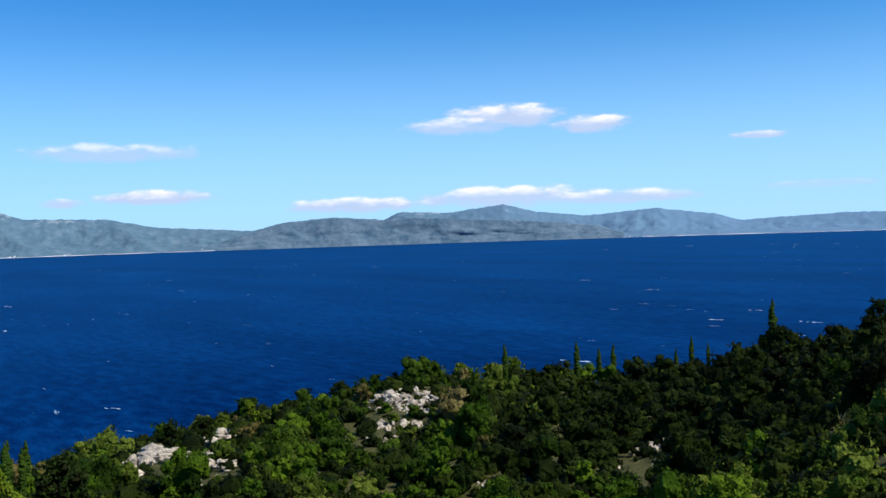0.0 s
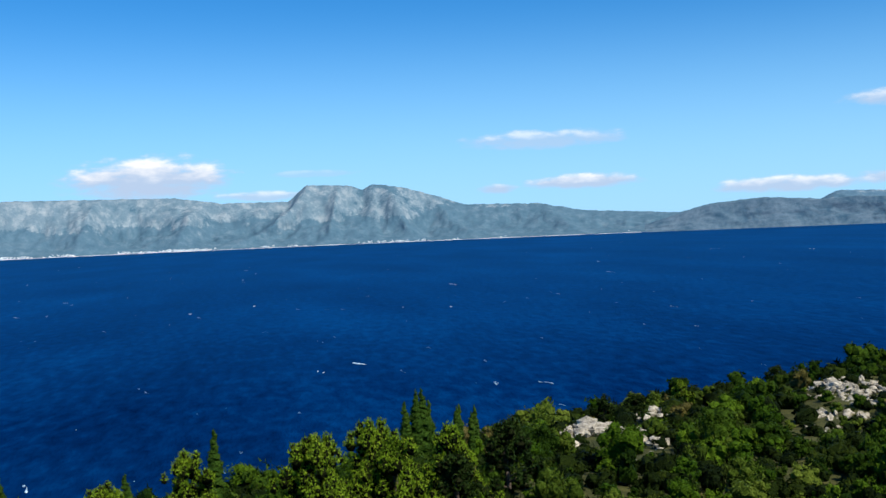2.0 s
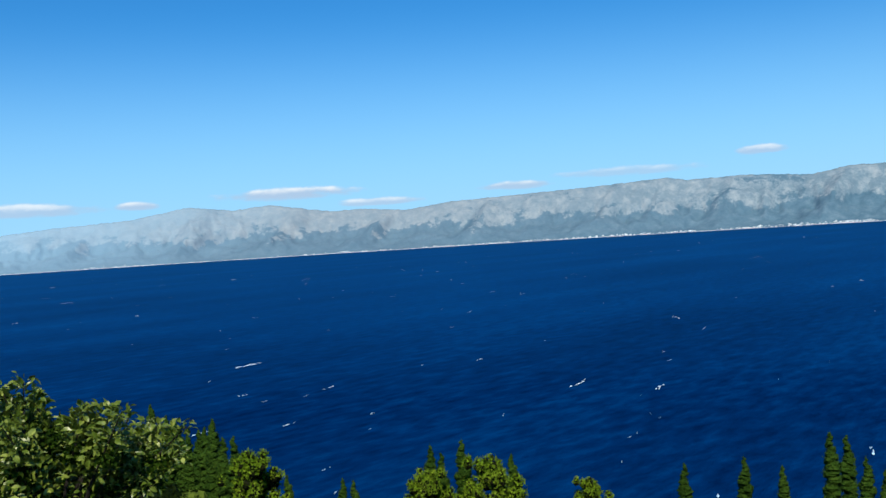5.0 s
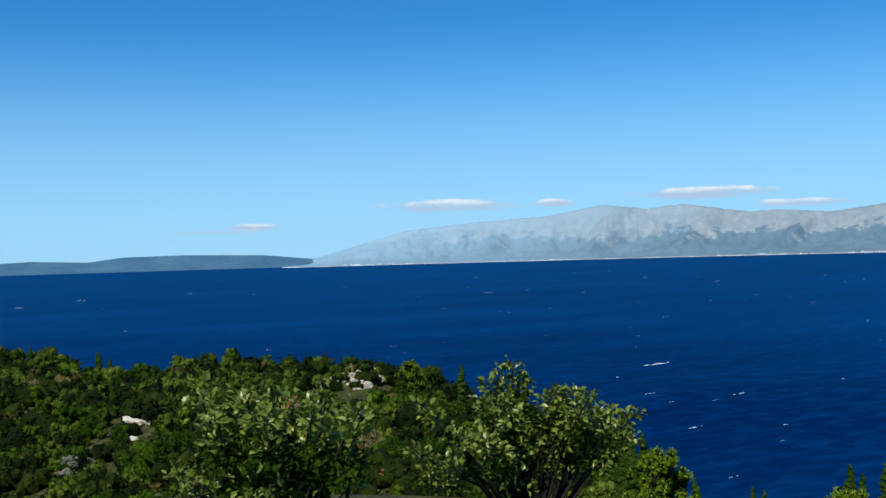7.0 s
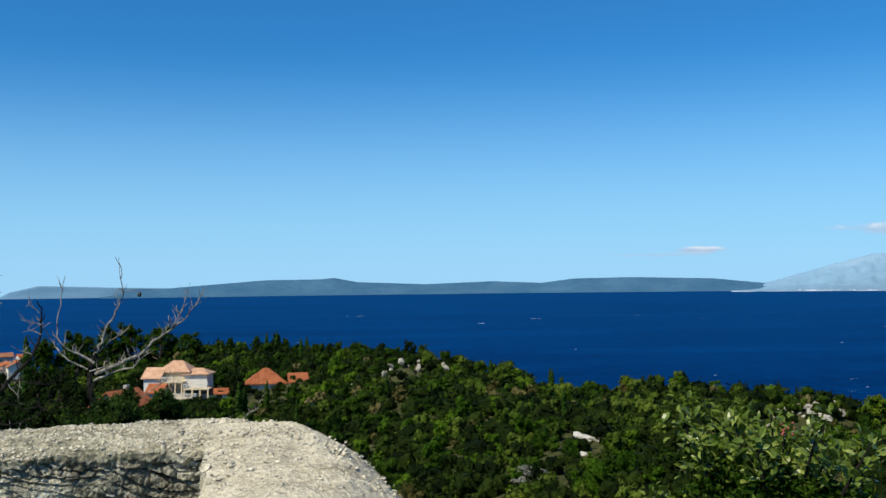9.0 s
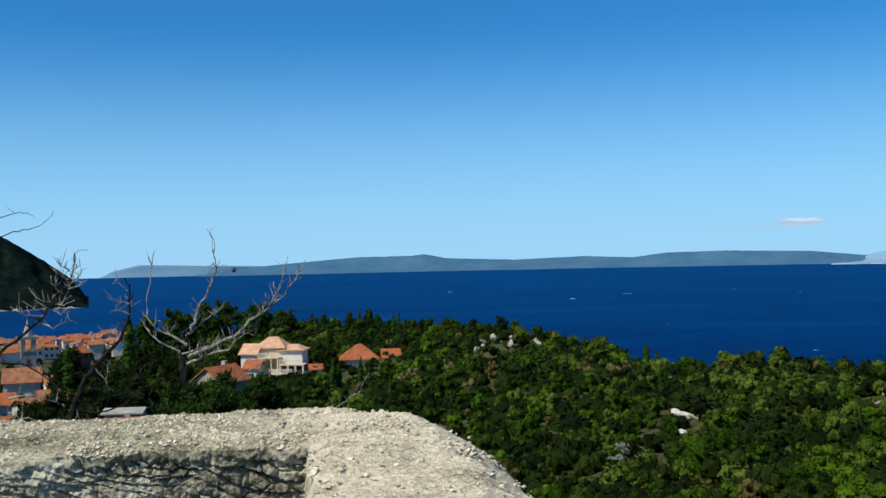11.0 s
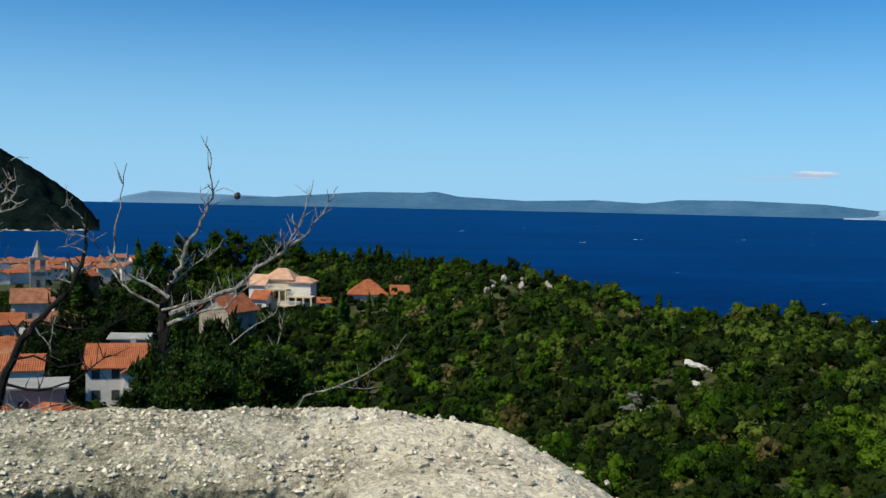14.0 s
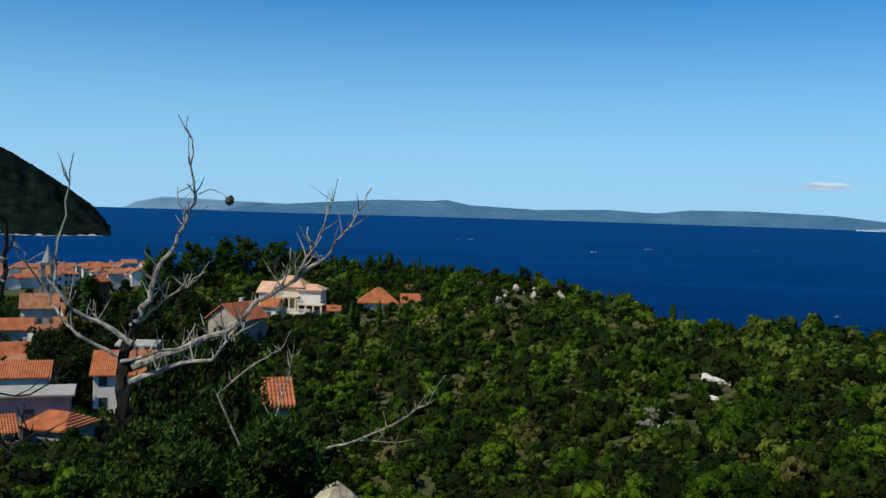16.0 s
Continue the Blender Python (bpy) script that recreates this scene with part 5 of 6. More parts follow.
    make_house(-75.0, 196.0, 28.2, 7.0, 7, 3.5, 1.8, 40, 0, "old house with a brown tile roof", TILE_OLD, MASONRY, chimney=False)
    make_house(-84.0, 185.0, 27.6, 7.0, 7, 4.5, 2.0, -20, 0, "old house with an orange tile roof", TILE, MASONRY)
    make_house(-97.0, 283.0, 31.0, 5.0, 5.5, 8.0, 1.6, 60, 0, "tall narrow house with orange render and roof", TILE, TILE_OLD, 2, 3)
    make_house(-41.0, 102.5, 35.3, 7.5, 5, 3.4, 0.3, 18, 0, "grey concrete building with a flat roof", PLASTER_GREY, PLASTER_GREY, windows=1, chimney=False)
    make_house(-48.2, 118.0, 34.2, 5.6, 5, 3.0, 1.5, 16, 0, "low white house with an orange tile roof", TILE, windows=2, chimney=False)
    make_house(-41.5, 94.5, 33.2, 3.6, 4, 2.6, 1.3, 30, 0, "small grey shed with an orange tile roof", TILE, PLASTER_GREY, windows=1, chimney=False)
    make_house(-75.0, 177.5, 26.6, 9.5, 7, 3.6, 2.4, 24, 0, "broad stone house with an orange tile roof", TILE, MASONRY)
    make_house(-79.0, 217.0, 27.0, 7.0, 6, 4.0, 2.0, 30, 0, "pale stone house with a brown tile roof", TILE_OLD, PLASTER)
    make_house(-90.0, 213.0, 26.6, 8.0, 6, 4.0, 2.2, 18, 0, "old stone house with an orange tile roof", TILE, MASONRY)
    make_house(-86.0, 240.0, 27.6, 7.0, 6, 5.5, 2.0, 26, 0, "white two-storey house with a weathered tile roof", TILE_OLD, PLASTER, floors=2)
    make_house(-38.4, 134.0, 31.3, 4.4, 4.0, 4.4, 1.5, 102, 0, "white gabled house front with a shallow roof", TILE_OLD, PLASTER, windows=1, chimney=False)
    make_house(-98.0, 247.5, 27.4, 8.2, 8.2, 4.5, 3.3, 20, 0, "church nave with a dark red tile roof", TILE_OLD, MASONRY, 3, 1, False)
    for k in range(72):
        a, d = -27 + 11.2 * rng.random(), 400 + 200 * rng.random()
        p = polar(a, d)
        if (p.x + 138) ** 2 + (p.y - 355) ** 2 < 250:
            continue
        roof, wall, label = looks[rng.integers(4)]
        w, deep, tall = 5 + 4 * rng.random(), 5 + 2.0 * rng.random(), 3.6 + 3.0 * rng.random()
        make_house(p.x, p.y, max(2, ground(p.x, p.y)) + tall, w, deep, tall, 1.3 + 0.6 * rng.random(), -a + rng.integers(4) * 90 + 20 * rng.random(),
                   0 if rng.random() < 0.7 else 3, label, roof, wall, 3, 2, rng.random() < 0.5, "houses of the town by the bay")
    church()


def church():
    tower = tagged(new("church_tower"), "stone bell tower with a pointed stone spire", "tower")
    x, y = -138.2, 355.0
    tower.matrix_world = pose(x, y, 15, 0, 0, 24)
    bm = bmesh.new()
    box(bm, -2.45, -2.45, -6, 2.45, 2.45, 11.2)
    part("shaft", bm, TOWER, tower)
    for z in (4.0, 11.0):
        bm = bmesh.new()
        box(bm, -2.65, -2.65, z, 2.65, 2.65, z + 0.35)
        part("cornice", bm, TOWER, tower)
    for sx in (-1, 1):
        for sy in (-1, 1):
            bm = bmesh.new()
            box(bm, sx * 1.7 - 0.7, sy * 1.7 - 0.7, 11.35, sx * 1.7 + 0.7, sy * 1.7 + 0.7, 15.2)
            part("pier", bm, TOWER, tower)
    bm = bmesh.new()
    box(bm, -2.7, -2.7, 15.2, 2.7, 2.7, 16.2)
    part("crown", bm, TOWER, tower)
    bm = bmesh.new()
    bmesh.ops.create_cone(bm, cap_ends=True, segments=8, radius1=1.95, radius2=0.08, depth=6.0, matrix=pose(0, 0, 19.2))
    part("spire", bm, TOWER, tower)
    bm = bmesh.new()
    box(bm, -0.5, -2.52, 6.0, 0.5, -2.40, 8.4)
    part("window", bm, SHUTTER, tower)
    bm = bmesh.new()
    bmesh.ops.create_cone(bm, cap_ends=True, segments=10, radius1=0.7, radius2=0.25, depth=1.2, matrix=pose(0, 0, 11.2))
    part("bell", bm, SHUTTER, tower)



build_maquis()
build_trees()
build_houses()


# ---- loose rock, water and far shore details ----
def boulder(rng, r):
    """An angular limestone block of about that radius."""
    bm = bmesh.new()
    bmesh.ops.create_icosphere(bm, subdivisions=1, radius=1.0)
    stretch = Vector((0.6 + 0.9 * rng.random(), 0.5 + 0.5 * rng.random(), 0.35 + 0.45 * rng.random()))
    for v in bm.verts:
        v.co = Vector([c * s for c, s in zip(v.co, stretch)]) * r * (0.6 + 0.65 * rng.random())
    return bm


ROCKS = (  # x, y, spread, count, largest: pale outcrops on the slope
    (104.5, -63.2, 4.6, 50, 0.8), (101.0, -61.4, 3.2, 34, 0.8), (96.0, -57.6, 2.8, 26, 0.7), (90.5, -52.8, 2.2, 16, 0.6), (99.8, -59.5, 2.8, 18, 0.6), (107.5, -41.2, 2.4, 22, 0.9), (102.2, -36.6, 2.4, 22, 0.9), (102.0, -31.2, 3.0, 26, 1.3), (97.0, -28.8, 2.2, 12, 1.2), (96.5, -35.2, 1.8, 9, 0.7),
    (90.7, -34.2, 2.6, 20, 0.9), (86.7, -31.8, 1.8, 11, 0.8), (106.3, -53.5, 1.0, 6, 0.55), (100.0, -84.0, 1.2, 6, 0.6),
    (65.2, -65.3, 2.0, 10, 1.1), (58.4, -60.2, 1.4, 7, 0.9), (63.2, -58.6, 0.9, 4, 0.5), (66.4, -48.4, 1.0, 5, 0.55), (16.5, 83.6, 1.4, 8, 0.5), (14.5, 73.8, 1.2, 12, 0.5), (17.5, 150.6, 0.7, 4, 0.6), (24.6, 93.0, 1.2, 8, 0.6),
    (6.3, 224.0, 1.2, 5, 1.4), (43.0, 86.0, 3.0, 20, 1.1), (39.4, 83.5, 2.0, 10, 0.7), (43.5, 79.0, 1.8, 9, 0.8), (22.6, 87.0, 1.8, 10, 0.6),
)

# upright blocks along the western crest
CREST_ROCKS = ((14.2, 168.5, 2.6, 5, 1.5), (9.0, 168.5, 1.2, 3, 1.7), (3.6, 171.0, 0.7, 2, 2.0), (18.6, 166.0, 0.8, 2, 1.2))


def build_rocks():
    rng = np.random.default_rng(31)
    for (x, y, spread, count, big), lean in [(r, 30) for r in ROCKS] + [(r, 100) for r in CREST_ROCKS]:
        heap = tagged(new("rock_outcrop", None), "pale weathered limestone outcrop among the shrubs", "rocks", "outcrops on the slope")
        z = ground(x, y)
        heap.matrix_world = pose(x, y, z)
        for k in range(int(count * 2.2)):
            a, d = rng.random() * 6.283, spread * math.sqrt(rng.random())
            px, py = d * math.cos(a), d * math.sin(a)
            r = big * (0.22 + 0.6 * rng.random() ** 2.2)
            ob = part("rock", boulder(rng, r), ROCK, heap)
            ob.matrix_basis = pose(px, py, ground(x + px, y + py) - z + (0.28 if lean < 60 else 0.75) * r, rng.random() * 30, rng.random() * lean, rng.random() * 360)
    # a lone block below the wall
    block = bmesh.new()
    bmesh.ops.create_icosphere(block, subdivisions=3, radius=1.0)
    for v in block.verts:
        v.co = Vector((v.co.x * 0.62, v.co.y * 0.6, v.co.z * 1.7)) * (1 + 0.22 * rnd(v.co.x + v.co.z, v.co.y - v.co.z, 1.7, 4) + 0.08 * rnd(v.co.x - v.co.z, v.co.y, 5, 7))
    me = bpy.data.meshes.new("boulder")
    top = max(v.co.z for v in block.verts)
    block.to_mesh(me)
    block.free()
    me.materials.append(MORTAR)
    ob = tagged(new("boulder", me), "sandy pale upright block below the wall", "rock")
    ob.matrix_world = pose(-1.75, 15.5, 51.5 - top)
    # two flights of the pale path
    for px, py, turn in ((21.7, 82.4, -32), (23.2, 90.2, -48)):
        path = tagged(new("stone_path"), "short flight of pale stone slabs on the slope", "path", "path flights on the slope")
        path.matrix_world = pose(px, py, ground(px, py) + 0.42, 0, 0, turn)
        for k in range(5):
            bm = bmesh.new()
            box(bm, -0.24 + 0.06 * rng.random(), -0.30 - 0.05 * rng.random(), -1.3, 0.20, 0.30 + 0.06 * rng.random(), -0.09 * k + 0.18 + 0.03 * rng.random())
            ob = part("slab", bm, PLASTER, path)
            ob.matrix_basis = pose(0.40 * k - 0.8, 0.06 * rng.normal(), 0, 0, 6, 6 * rng.normal())


def build_whitecaps():
    """Breaking crests strewn over the water: flat ragged flecks lying on the waves."""
    rng = np.random.default_rng(77)
    out = []
    while len(out) < 9000:
        a, d = -24 + 175 * rng.random(), 190 + 2300 * rng.random() ** 1.9
        p = polar(a, d, 0.2)
        if ground(p.x, p.y) > -1 or (a < 28 and rng.random() < 0.72):
            continue
        long = (0.7 + 3.2 * rng.random() ** 3) * (1 + d / 2600)
        turn = radians(12 + 9 * rng.normal())
        u = np.array((math.cos(turn), math.sin(turn), 0))
        v = np.array((-math.sin(turn), math.cos(turn), 0))
        for _ in range(rng.integers(2, 8)):
            c = np.array(p) + u * long * rng.normal() * 1.1 + v * long * 0.14 * rng.normal()
            w, b = long * (0.15 + 0.5 * rng.random()), long * (0.03 + 0.07 * rng.random())
            peak = c + np.array((0, 0, 0.35 * b + 0.12))
            rim = (c - u * w, c - v * b, c + u * w, c + v * b)
            out += [(rim[i], rim[(i + 1) % 4], peak) for i in range(4)]
    tagged(triangles("whitecaps", np.array(out), FOAM), "small white breaking crests scattered over the sea", "whitecaps", kind="stuff")


def build_far_towns():
    """Pale houses and the surf line along the far shore."""
    rng = np.random.default_rng(13)
    out = []

    def block(a, d, z, w, h):
        p, u = polar(a, d), polar(a + 90, 1.0)
        c = np.array((p.x, p.y, z))
        u = np.array((u.x, u.y, 0)) * w
        b = np.array((p.x, p.y, 0)) / d * w
        up = np.array((0, 0, h))
        q = (c - u, c + u, c + u + up, c - u + up, c - u + b + up * 1.05, c + u + b + up * 1.05)
        out.extend(((q[0], q[1], q[2]), (q[0], q[2], q[3]), (q[3], q[2], q[5]), (q[3], q[5], q[4])))
    for a0, a1, count, rise in ((81.5, 86.6, 230, 8), (71, 79.5, 190, 9), (94.5, 98.5, 60, 9), (60, 71, 110, 5), (52, 60, 60, 4), (44, 51, 26, 4), (30, 38, 24, 5),
                                (25.5, 29.5, 30, 3), (86, 94, 20, 6), (129.5, 131.5, 26, 14), (132, 136, 24, 3), (99, 124, 40, 8)):
        centre = a0 + (a1 - a0) * rng.random()
        for _ in range(count):
            if rng.random() < 0.3:
                centre = a0 + (a1 - a0) * rng.random()
            a = min(a1, max(a0, centre + 0.25 * rng.normal()))
            s = rng.random() ** 2
            block(a, 4395 - 10 * rng.random(), 0.5 + rise * s, 1.2 + 3.5 * rng.random() ** 1.5, 1.8 + 2.4 * rng.random())
    tagged(triangles("far_town", np.array(out), SHORE), "pale houses of villages along the far shore", "village", kind="stuff")
    grid = []
    headings = np.arange(22, 152, 0.2)
    for d, z in ((4380, 0.1), (4384, 1.0), (4386, 2.0)):
        grid.append([polar(a, d + 4 * rnd(a, 0, 1.3, 3), z * (0.55 + 0.75 * rnd(a, 1, 0.8, 9))) for a in headings])
    tagged(sheet("far_beach", grid, SHORE), "pale beach and surf line of the far shore", "beach", kind="structure")


# ---- dead trees behind the wall ----
def limb_of(tree, name, line, thick, thin, y, rng, bend=0.12, twigs=0, wood=None):
    """A crooked limb through (x, z) places, wandering in depth, with short broken twigs."""
    pts, n = [], len(line)
    fine = []
    for i in range(n - 1):
        steps = 3
        for k in range(steps):
            s = k / steps
            fine.append((line[i][0] * (1 - s) + line[i + 1][0] * s, line[i][1] * (1 - s) + line[i + 1][1] * s))
    fine.append(line[-1])
    for i, (x, z) in enumerate(fine):
        pts.append(Vector((x + 0.006 * rng.normal(), y + bend * math.sin(i * 0.5 + n) * i / len(fine), z + 0.005 * rng.normal())))
    radii = [0.68 * (thick + (thin - thick) * (i / (len(pts) - 1)) ** 0.7) for i in range(len(pts))]
    bm = bmesh.new()
    tube(bm, pts, radii, 7)
    limb = part(name, bm, wood or DEAD, tree)
    for _ in range(twigs * 2):
        i = rng.integers(1, max(2, len(pts) - 2))
        way = Vector((rng.normal(), rng.normal() * 0.5, abs(rng.normal()) * 0.9)).normalized()
        long = 0.02 + 0.085 * rng.random() ** 1.5
        bm = bmesh.new()
        mid = pts[i] + way * long * 0.5 + Vector((0.01 * rng.normal(), 0, 0.012))
        tube(bm, (pts[i], mid, mid + way * long * 0.6 + Vector((0, 0, 0.02))), (max(thin, radii[i] * 0.4), thin * 0.9, thin * 0.4), 4)
        part("twig", bm, wood or DEAD, limb)
    return limb


def build_dead_trees():
    rng = np.random.default_rng(19)
    y = 6.65
    tree = tagged(new("dead_pine"), "bare grey dead pine with one cone, behind the wall", "dead tree")
    limb_of(tree, "trunk", ((-1.66, 52.0), (-1.65, 53.3), (-1.66, 54.07), (-1.67, 54.18), (-1.68, 54.30), (-1.65, 54.45), (-1.62, 54.55)), 0.042, 0.026, y, rng, 0.03, 10, wood=DEAD_SHADED)
    limb_of(tree, "branch", ((-1.63, 54.50), (-1.58, 54.59), (-1.55, 54.71), (-1.48, 54.81), (-1.44, 54.91), (-1.41, 55.0), (-1.42, 55.16), (-1.43, 55.30)), 0.022, 0.003, y, rng, 0.03, 12)
    limb_of(tree, "branch", ((-1.45, 54.89), (-1.47, 54.97), (-1.48, 55.04)), 0.006, 0.002, y, rng, 0.02, 2)
    twig = limb_of(tree, "branch", ((-1.41, 55.01), (-1.33, 55.015), (-1.285, 55.0)), 0.004, 0.002, y, rng, 0.0)
    bm = bmesh.new()
    bmesh.ops.create_icosphere(bm, subdivisions=2, radius=0.017, matrix=pose(-1.275, y, 54.982))
    for v in bm.verts:
        v.co += Vector((0, 0, -0.006)) * math.sin(v.co.x * 900) + (v.co - Vector((-1.275, y, 54.982))) * 0.15 * math.sin(v.co.z * 700)
    part("cone", bm, BARK, twig, "dark closed pine cone")
    limb_of(tree, "branch", ((-1.64, 54.42), (-1.75, 54.49), (-1.85, 54.54), (-1.93, 54.64), (-1.94, 54.81), (-1.93, 54.96), (-1.87, 55.14)), 0.018, 0.003, y, rng, 0.08, 8)
    limb_of(tree, "branch", ((-1.66, 54.34), (-1.73, 54.39), (-1.85, 54.45), (-1.92, 54.51), (-1.97, 54.59), (-2.01, 54.66), (-2.05, 54.75), (-2.08, 54.81)), 0.014, 0.003, y, rng, 0.05, 4)
    right = ((-1.64, 54.32), (-1.45, 54.41), (-1.28, 54.48), (-1.17, 54.59), (-1.02, 54.69), (-0.91, 54.77), (-0.84, 54.86), (-0.77, 54.96), (-0.73, 55.05))
    limb_of(tree, "branch", right, 0.026, 0.003, y, rng, 0.05, 14)
    limb_of(tree, "branch", ((-1.02, 54.69), (-0.95, 54.81), (-0.97, 54.89)), 0.010, 0.003, y, rng, 0.03, 3)
    limb_of(tree, "branch", ((-0.98, 54.86), (-0.94, 54.78), (-0.90, 54.77)), 0.006, 0.004, y, rng, 0.03)
    limb_of(tree, "branch", ((-0.94, 54.82), (-0.89, 54.94), (-0.86, 55.08)), 0.007, 0.002, y, rng, 0.03, 4)
    limb_of(tree, "branch", ((-1.09, 54.64), (-1.04, 54.72), (-1.03, 54.81)), 0.007, 0.002, y, rng, 0.03, 2)
    limb_of(tree, "branch", ((-1.63, 54.28), (-1.48, 54.34), (-1.31, 54.39), (-1.21, 54.49), (-1.19, 54.63)), 0.020, 0.003, y - 0.05, rng, -0.15, 8)
    limb_of(tree, "branch", ((-1.66, 54.36), (-1.50, 54.40), (-1.34, 54.45), (-1.20, 54.52)), 0.012, 0.003, y - 0.05, rng, 0.2, 6)
    limb_of(tree, "branch", ((-1.64, 54.49), (-1.54, 54.58), (-1.45, 54.63), (-1.35, 54.71)), 0.010, 0.003, y, rng, -0.1, 5)
    other = tagged(new("dead_pine"), "bare dead pine beside the wall's outer face, dark with painted shade", "dead tree")
    y = 6.2
    limb_of(other, "trunk", ((-2.42, 52.4), (-2.40, 53.85), (-2.34, 54.08), (-2.26, 54.24), (-2.16, 54.36), (-2.01, 54.51), (-1.96, 54.63), (-1.945, 54.77), (-1.95, 54.89), (-1.97, 54.95)), 0.046, 0.005, y, rng, 0.03, 7, wood=DEAD_SHADED)
    # the crown that leans in from the side, with short pale twigs in the lit wood tone
    limb_of(other, "branch", ((-2.92, 54.38), (-2.76, 54.51), (-2.58, 54.65), (-2.48, 54.77), (-2.39, 54.87), (-2.35, 55.02), (-2.32, 55.14)), 0.020, 0.005, y, rng, 0.03, 12, wood=DEAD_SHADED)
    limb_of(other, "branch", ((-2.32, 55.14), (-2.27, 55.155), (-2.22, 55.15)), 0.005, 0.002, y, rng, 0.0)
    pale = (((-2.37, 54.93), (-2.42, 54.99), (-2.47, 55.02)), ((-2.36, 55.0), (-2.42, 55.05), (-2.44, 55.10)), ((-2.38, 54.88), (-2.30, 54.90), (-2.22, 54.95)), ((-2.37, 54.90), (-2.29, 54.96), (-2.25, 55.02)),
            ((-2.42, 54.84), (-2.47, 54.90), (-2.50, 54.98)), ((-2.48, 54.77), (-2.56, 54.80), (-2.63, 54.86)), ((-2.50, 54.74), (-2.60, 54.74), (-2.70, 54.80)), ((-2.55, 54.68), (-2.68, 54.70), (-2.78, 54.76)),
            ((-2.52, 54.73), (-2.42, 54.70), (-2.36, 54.71)), ((-2.60, 54.63), (-2.48, 54.60), (-2.38, 54.65), (-2.33, 54.63)), ((-2.48, 54.77), (-2.40, 54.76), (-2.33, 54.79)), ((-2.36, 54.97), (-2.30, 55.02), (-2.27, 55.05)))
    for line in pale:
        limb_of(other, "branch", line, 0.009, 0.003, y, rng, 0.06, 3)
    # twigs of the upright stem
    for line in (((-1.945, 54.77), (-2.03, 54.78), (-2.10, 54.82)), ((-1.95, 54.86), (-2.02, 54.92), (-2.06, 54.91)), ((-1.96, 54.70), (-2.03, 54.73), (-2.08, 54.70)), ((-2.0, 54.53), (-2.10, 54.56), (-2.16, 54.62)),
                 ((-2.15, 54.37), (-2.10, 54.30), (-2.08, 54.26)), ((-2.20, 54.31), (-2.12, 54.22), (-2.08, 54.14))):
        limb_of(other, "branch", line, 0.007, 0.002, y, rng, 0.05, 2)
    # low limbs over the houses
    for line, thick, wood in ((((-2.95, 54.36), (-2.76, 54.35), (-2.65, 54.31), (-2.50, 54.22), (-2.36, 54.10)), 0.014, DEAD_SHADED), (((-2.32, 54.14), (-2.20, 54.16), (-2.08, 54.10), (-1.95, 54.13), (-1.80, 54.06)), 0.011, DEAD_SHADED),
                              (((-2.36, 54.02), (-2.18, 53.98), (-2.00, 54.04), (-1.84, 54.16), (-1.74, 54.20)), 0.013, DEAD_SHADED), (((-2.80, 54.10), (-2.62, 54.12), (-2.48, 54.06), (-2.38, 53.96)), 0.013, DEAD),
                              (((-2.38, 53.92), (-2.22, 53.88), (-2.06, 53.92), (-1.92, 53.86)), 0.011, DEAD), (((-2.85, 53.92), (-2.66, 53.96), (-2.50, 53.90)), 0.012, DEAD), (((-2.16, 54.34), (-2.00, 54.30), (-1.86, 54.30), (-1.72, 54.38)), 0.008, DEAD_SHADED)):
        limb_of(other, "branch", line, thick, 0.003, y, rng, 0.08, 5, wood=wood)
    # two bare sprays that arch out high up
    limb_of(other, "branch", ((-2.92, 54.38), (-3.0, 54.80), (-2.95, 55.22), (-2.75, 55.30), (-2.65, 55.31), (-2.55, 55.35), (-2.47, 55.43)), 0.012, 0.002, y, rng, 0.03, 1, wood=DEAD_SHADED)
    limb_of(other, "branch", ((-2.97, 55.10), (-2.90, 55.38), (-2.75, 55.43), (-2.66, 55.42), (-2.59, 55.39)), 0.007, 0.002, y, rng, 0.03, 1, wood=DEAD_SHADED)
    fallen = tagged(new("dead_branch"), "bare grey dead shrub rising below the wall", "dead shrub")
    y = 9.4
    limb_of(fallen, "branch", ((-1.60, 52.3), (-1.41, 53.10), (-1.23, 53.35), (-0.97, 53.43), (-0.71, 53.55), (-0.53, 53.67), (-0.42, 53.87)), 0.022, 0.004, y, rng, 0.05, 14)
    limb_of(fallen, "branch", ((-0.97, 53.43), (-0.79, 53.41), (-0.61, 53.44)), 0.008, 0.003, y, rng, 0.05, 4)
    limb_of(fallen, "branch", ((-1.57, 52.4), (-1.57, 53.44), (-1.48, 53.71), (-1.56, 53.84)), 0.018, 0.004, y, rng, 0.05, 3)
    limb_of(fallen, "branch", ((-1.60, 53.0), (-1.92, 53.70), (-1.64, 53.93), (-1.51, 54.0), (-1.43, 54.14)), 0.014, 0.004, y, rng, 0.05, 5)
    limb_of(fallen, "branch", ((-1.48, 53.71), (-1.43, 53.89), (-1.42, 54.08)), 0.009, 0.003, y, rng, 0.05, 3)
    # the dense evergreen between them
    bush = tagged(new("evergreen_bush"), "dense dark evergreen pine bush behind the wall", "bush")
    foot, lobes = Vector((-1.4, 6.4, 52.2)), []
    for k in range(30):
        s, a = k / 29, k * 2.4 + rng.random()
        d = (0.52 - 0.20 * s ** 2) * (0.35 + 0.65 * rng.random())
        tip = Vector((-1.34 + d * math.cos(a), 6.36 + 0.5 * d * math.sin(a), 53.25 + 0.80 * s + 0.05 * rng.normal()))
        bm = bmesh.new()
        tube(bm, (foot + Vector((0, 0, 0.5 + 1.2 * s)), foot.lerp(tip, 0.6) + Vector((0, 0, 0.15)), tip), (0.022, 0.014, 0.005), 5)
        part("limb", bm, BARK, bush)
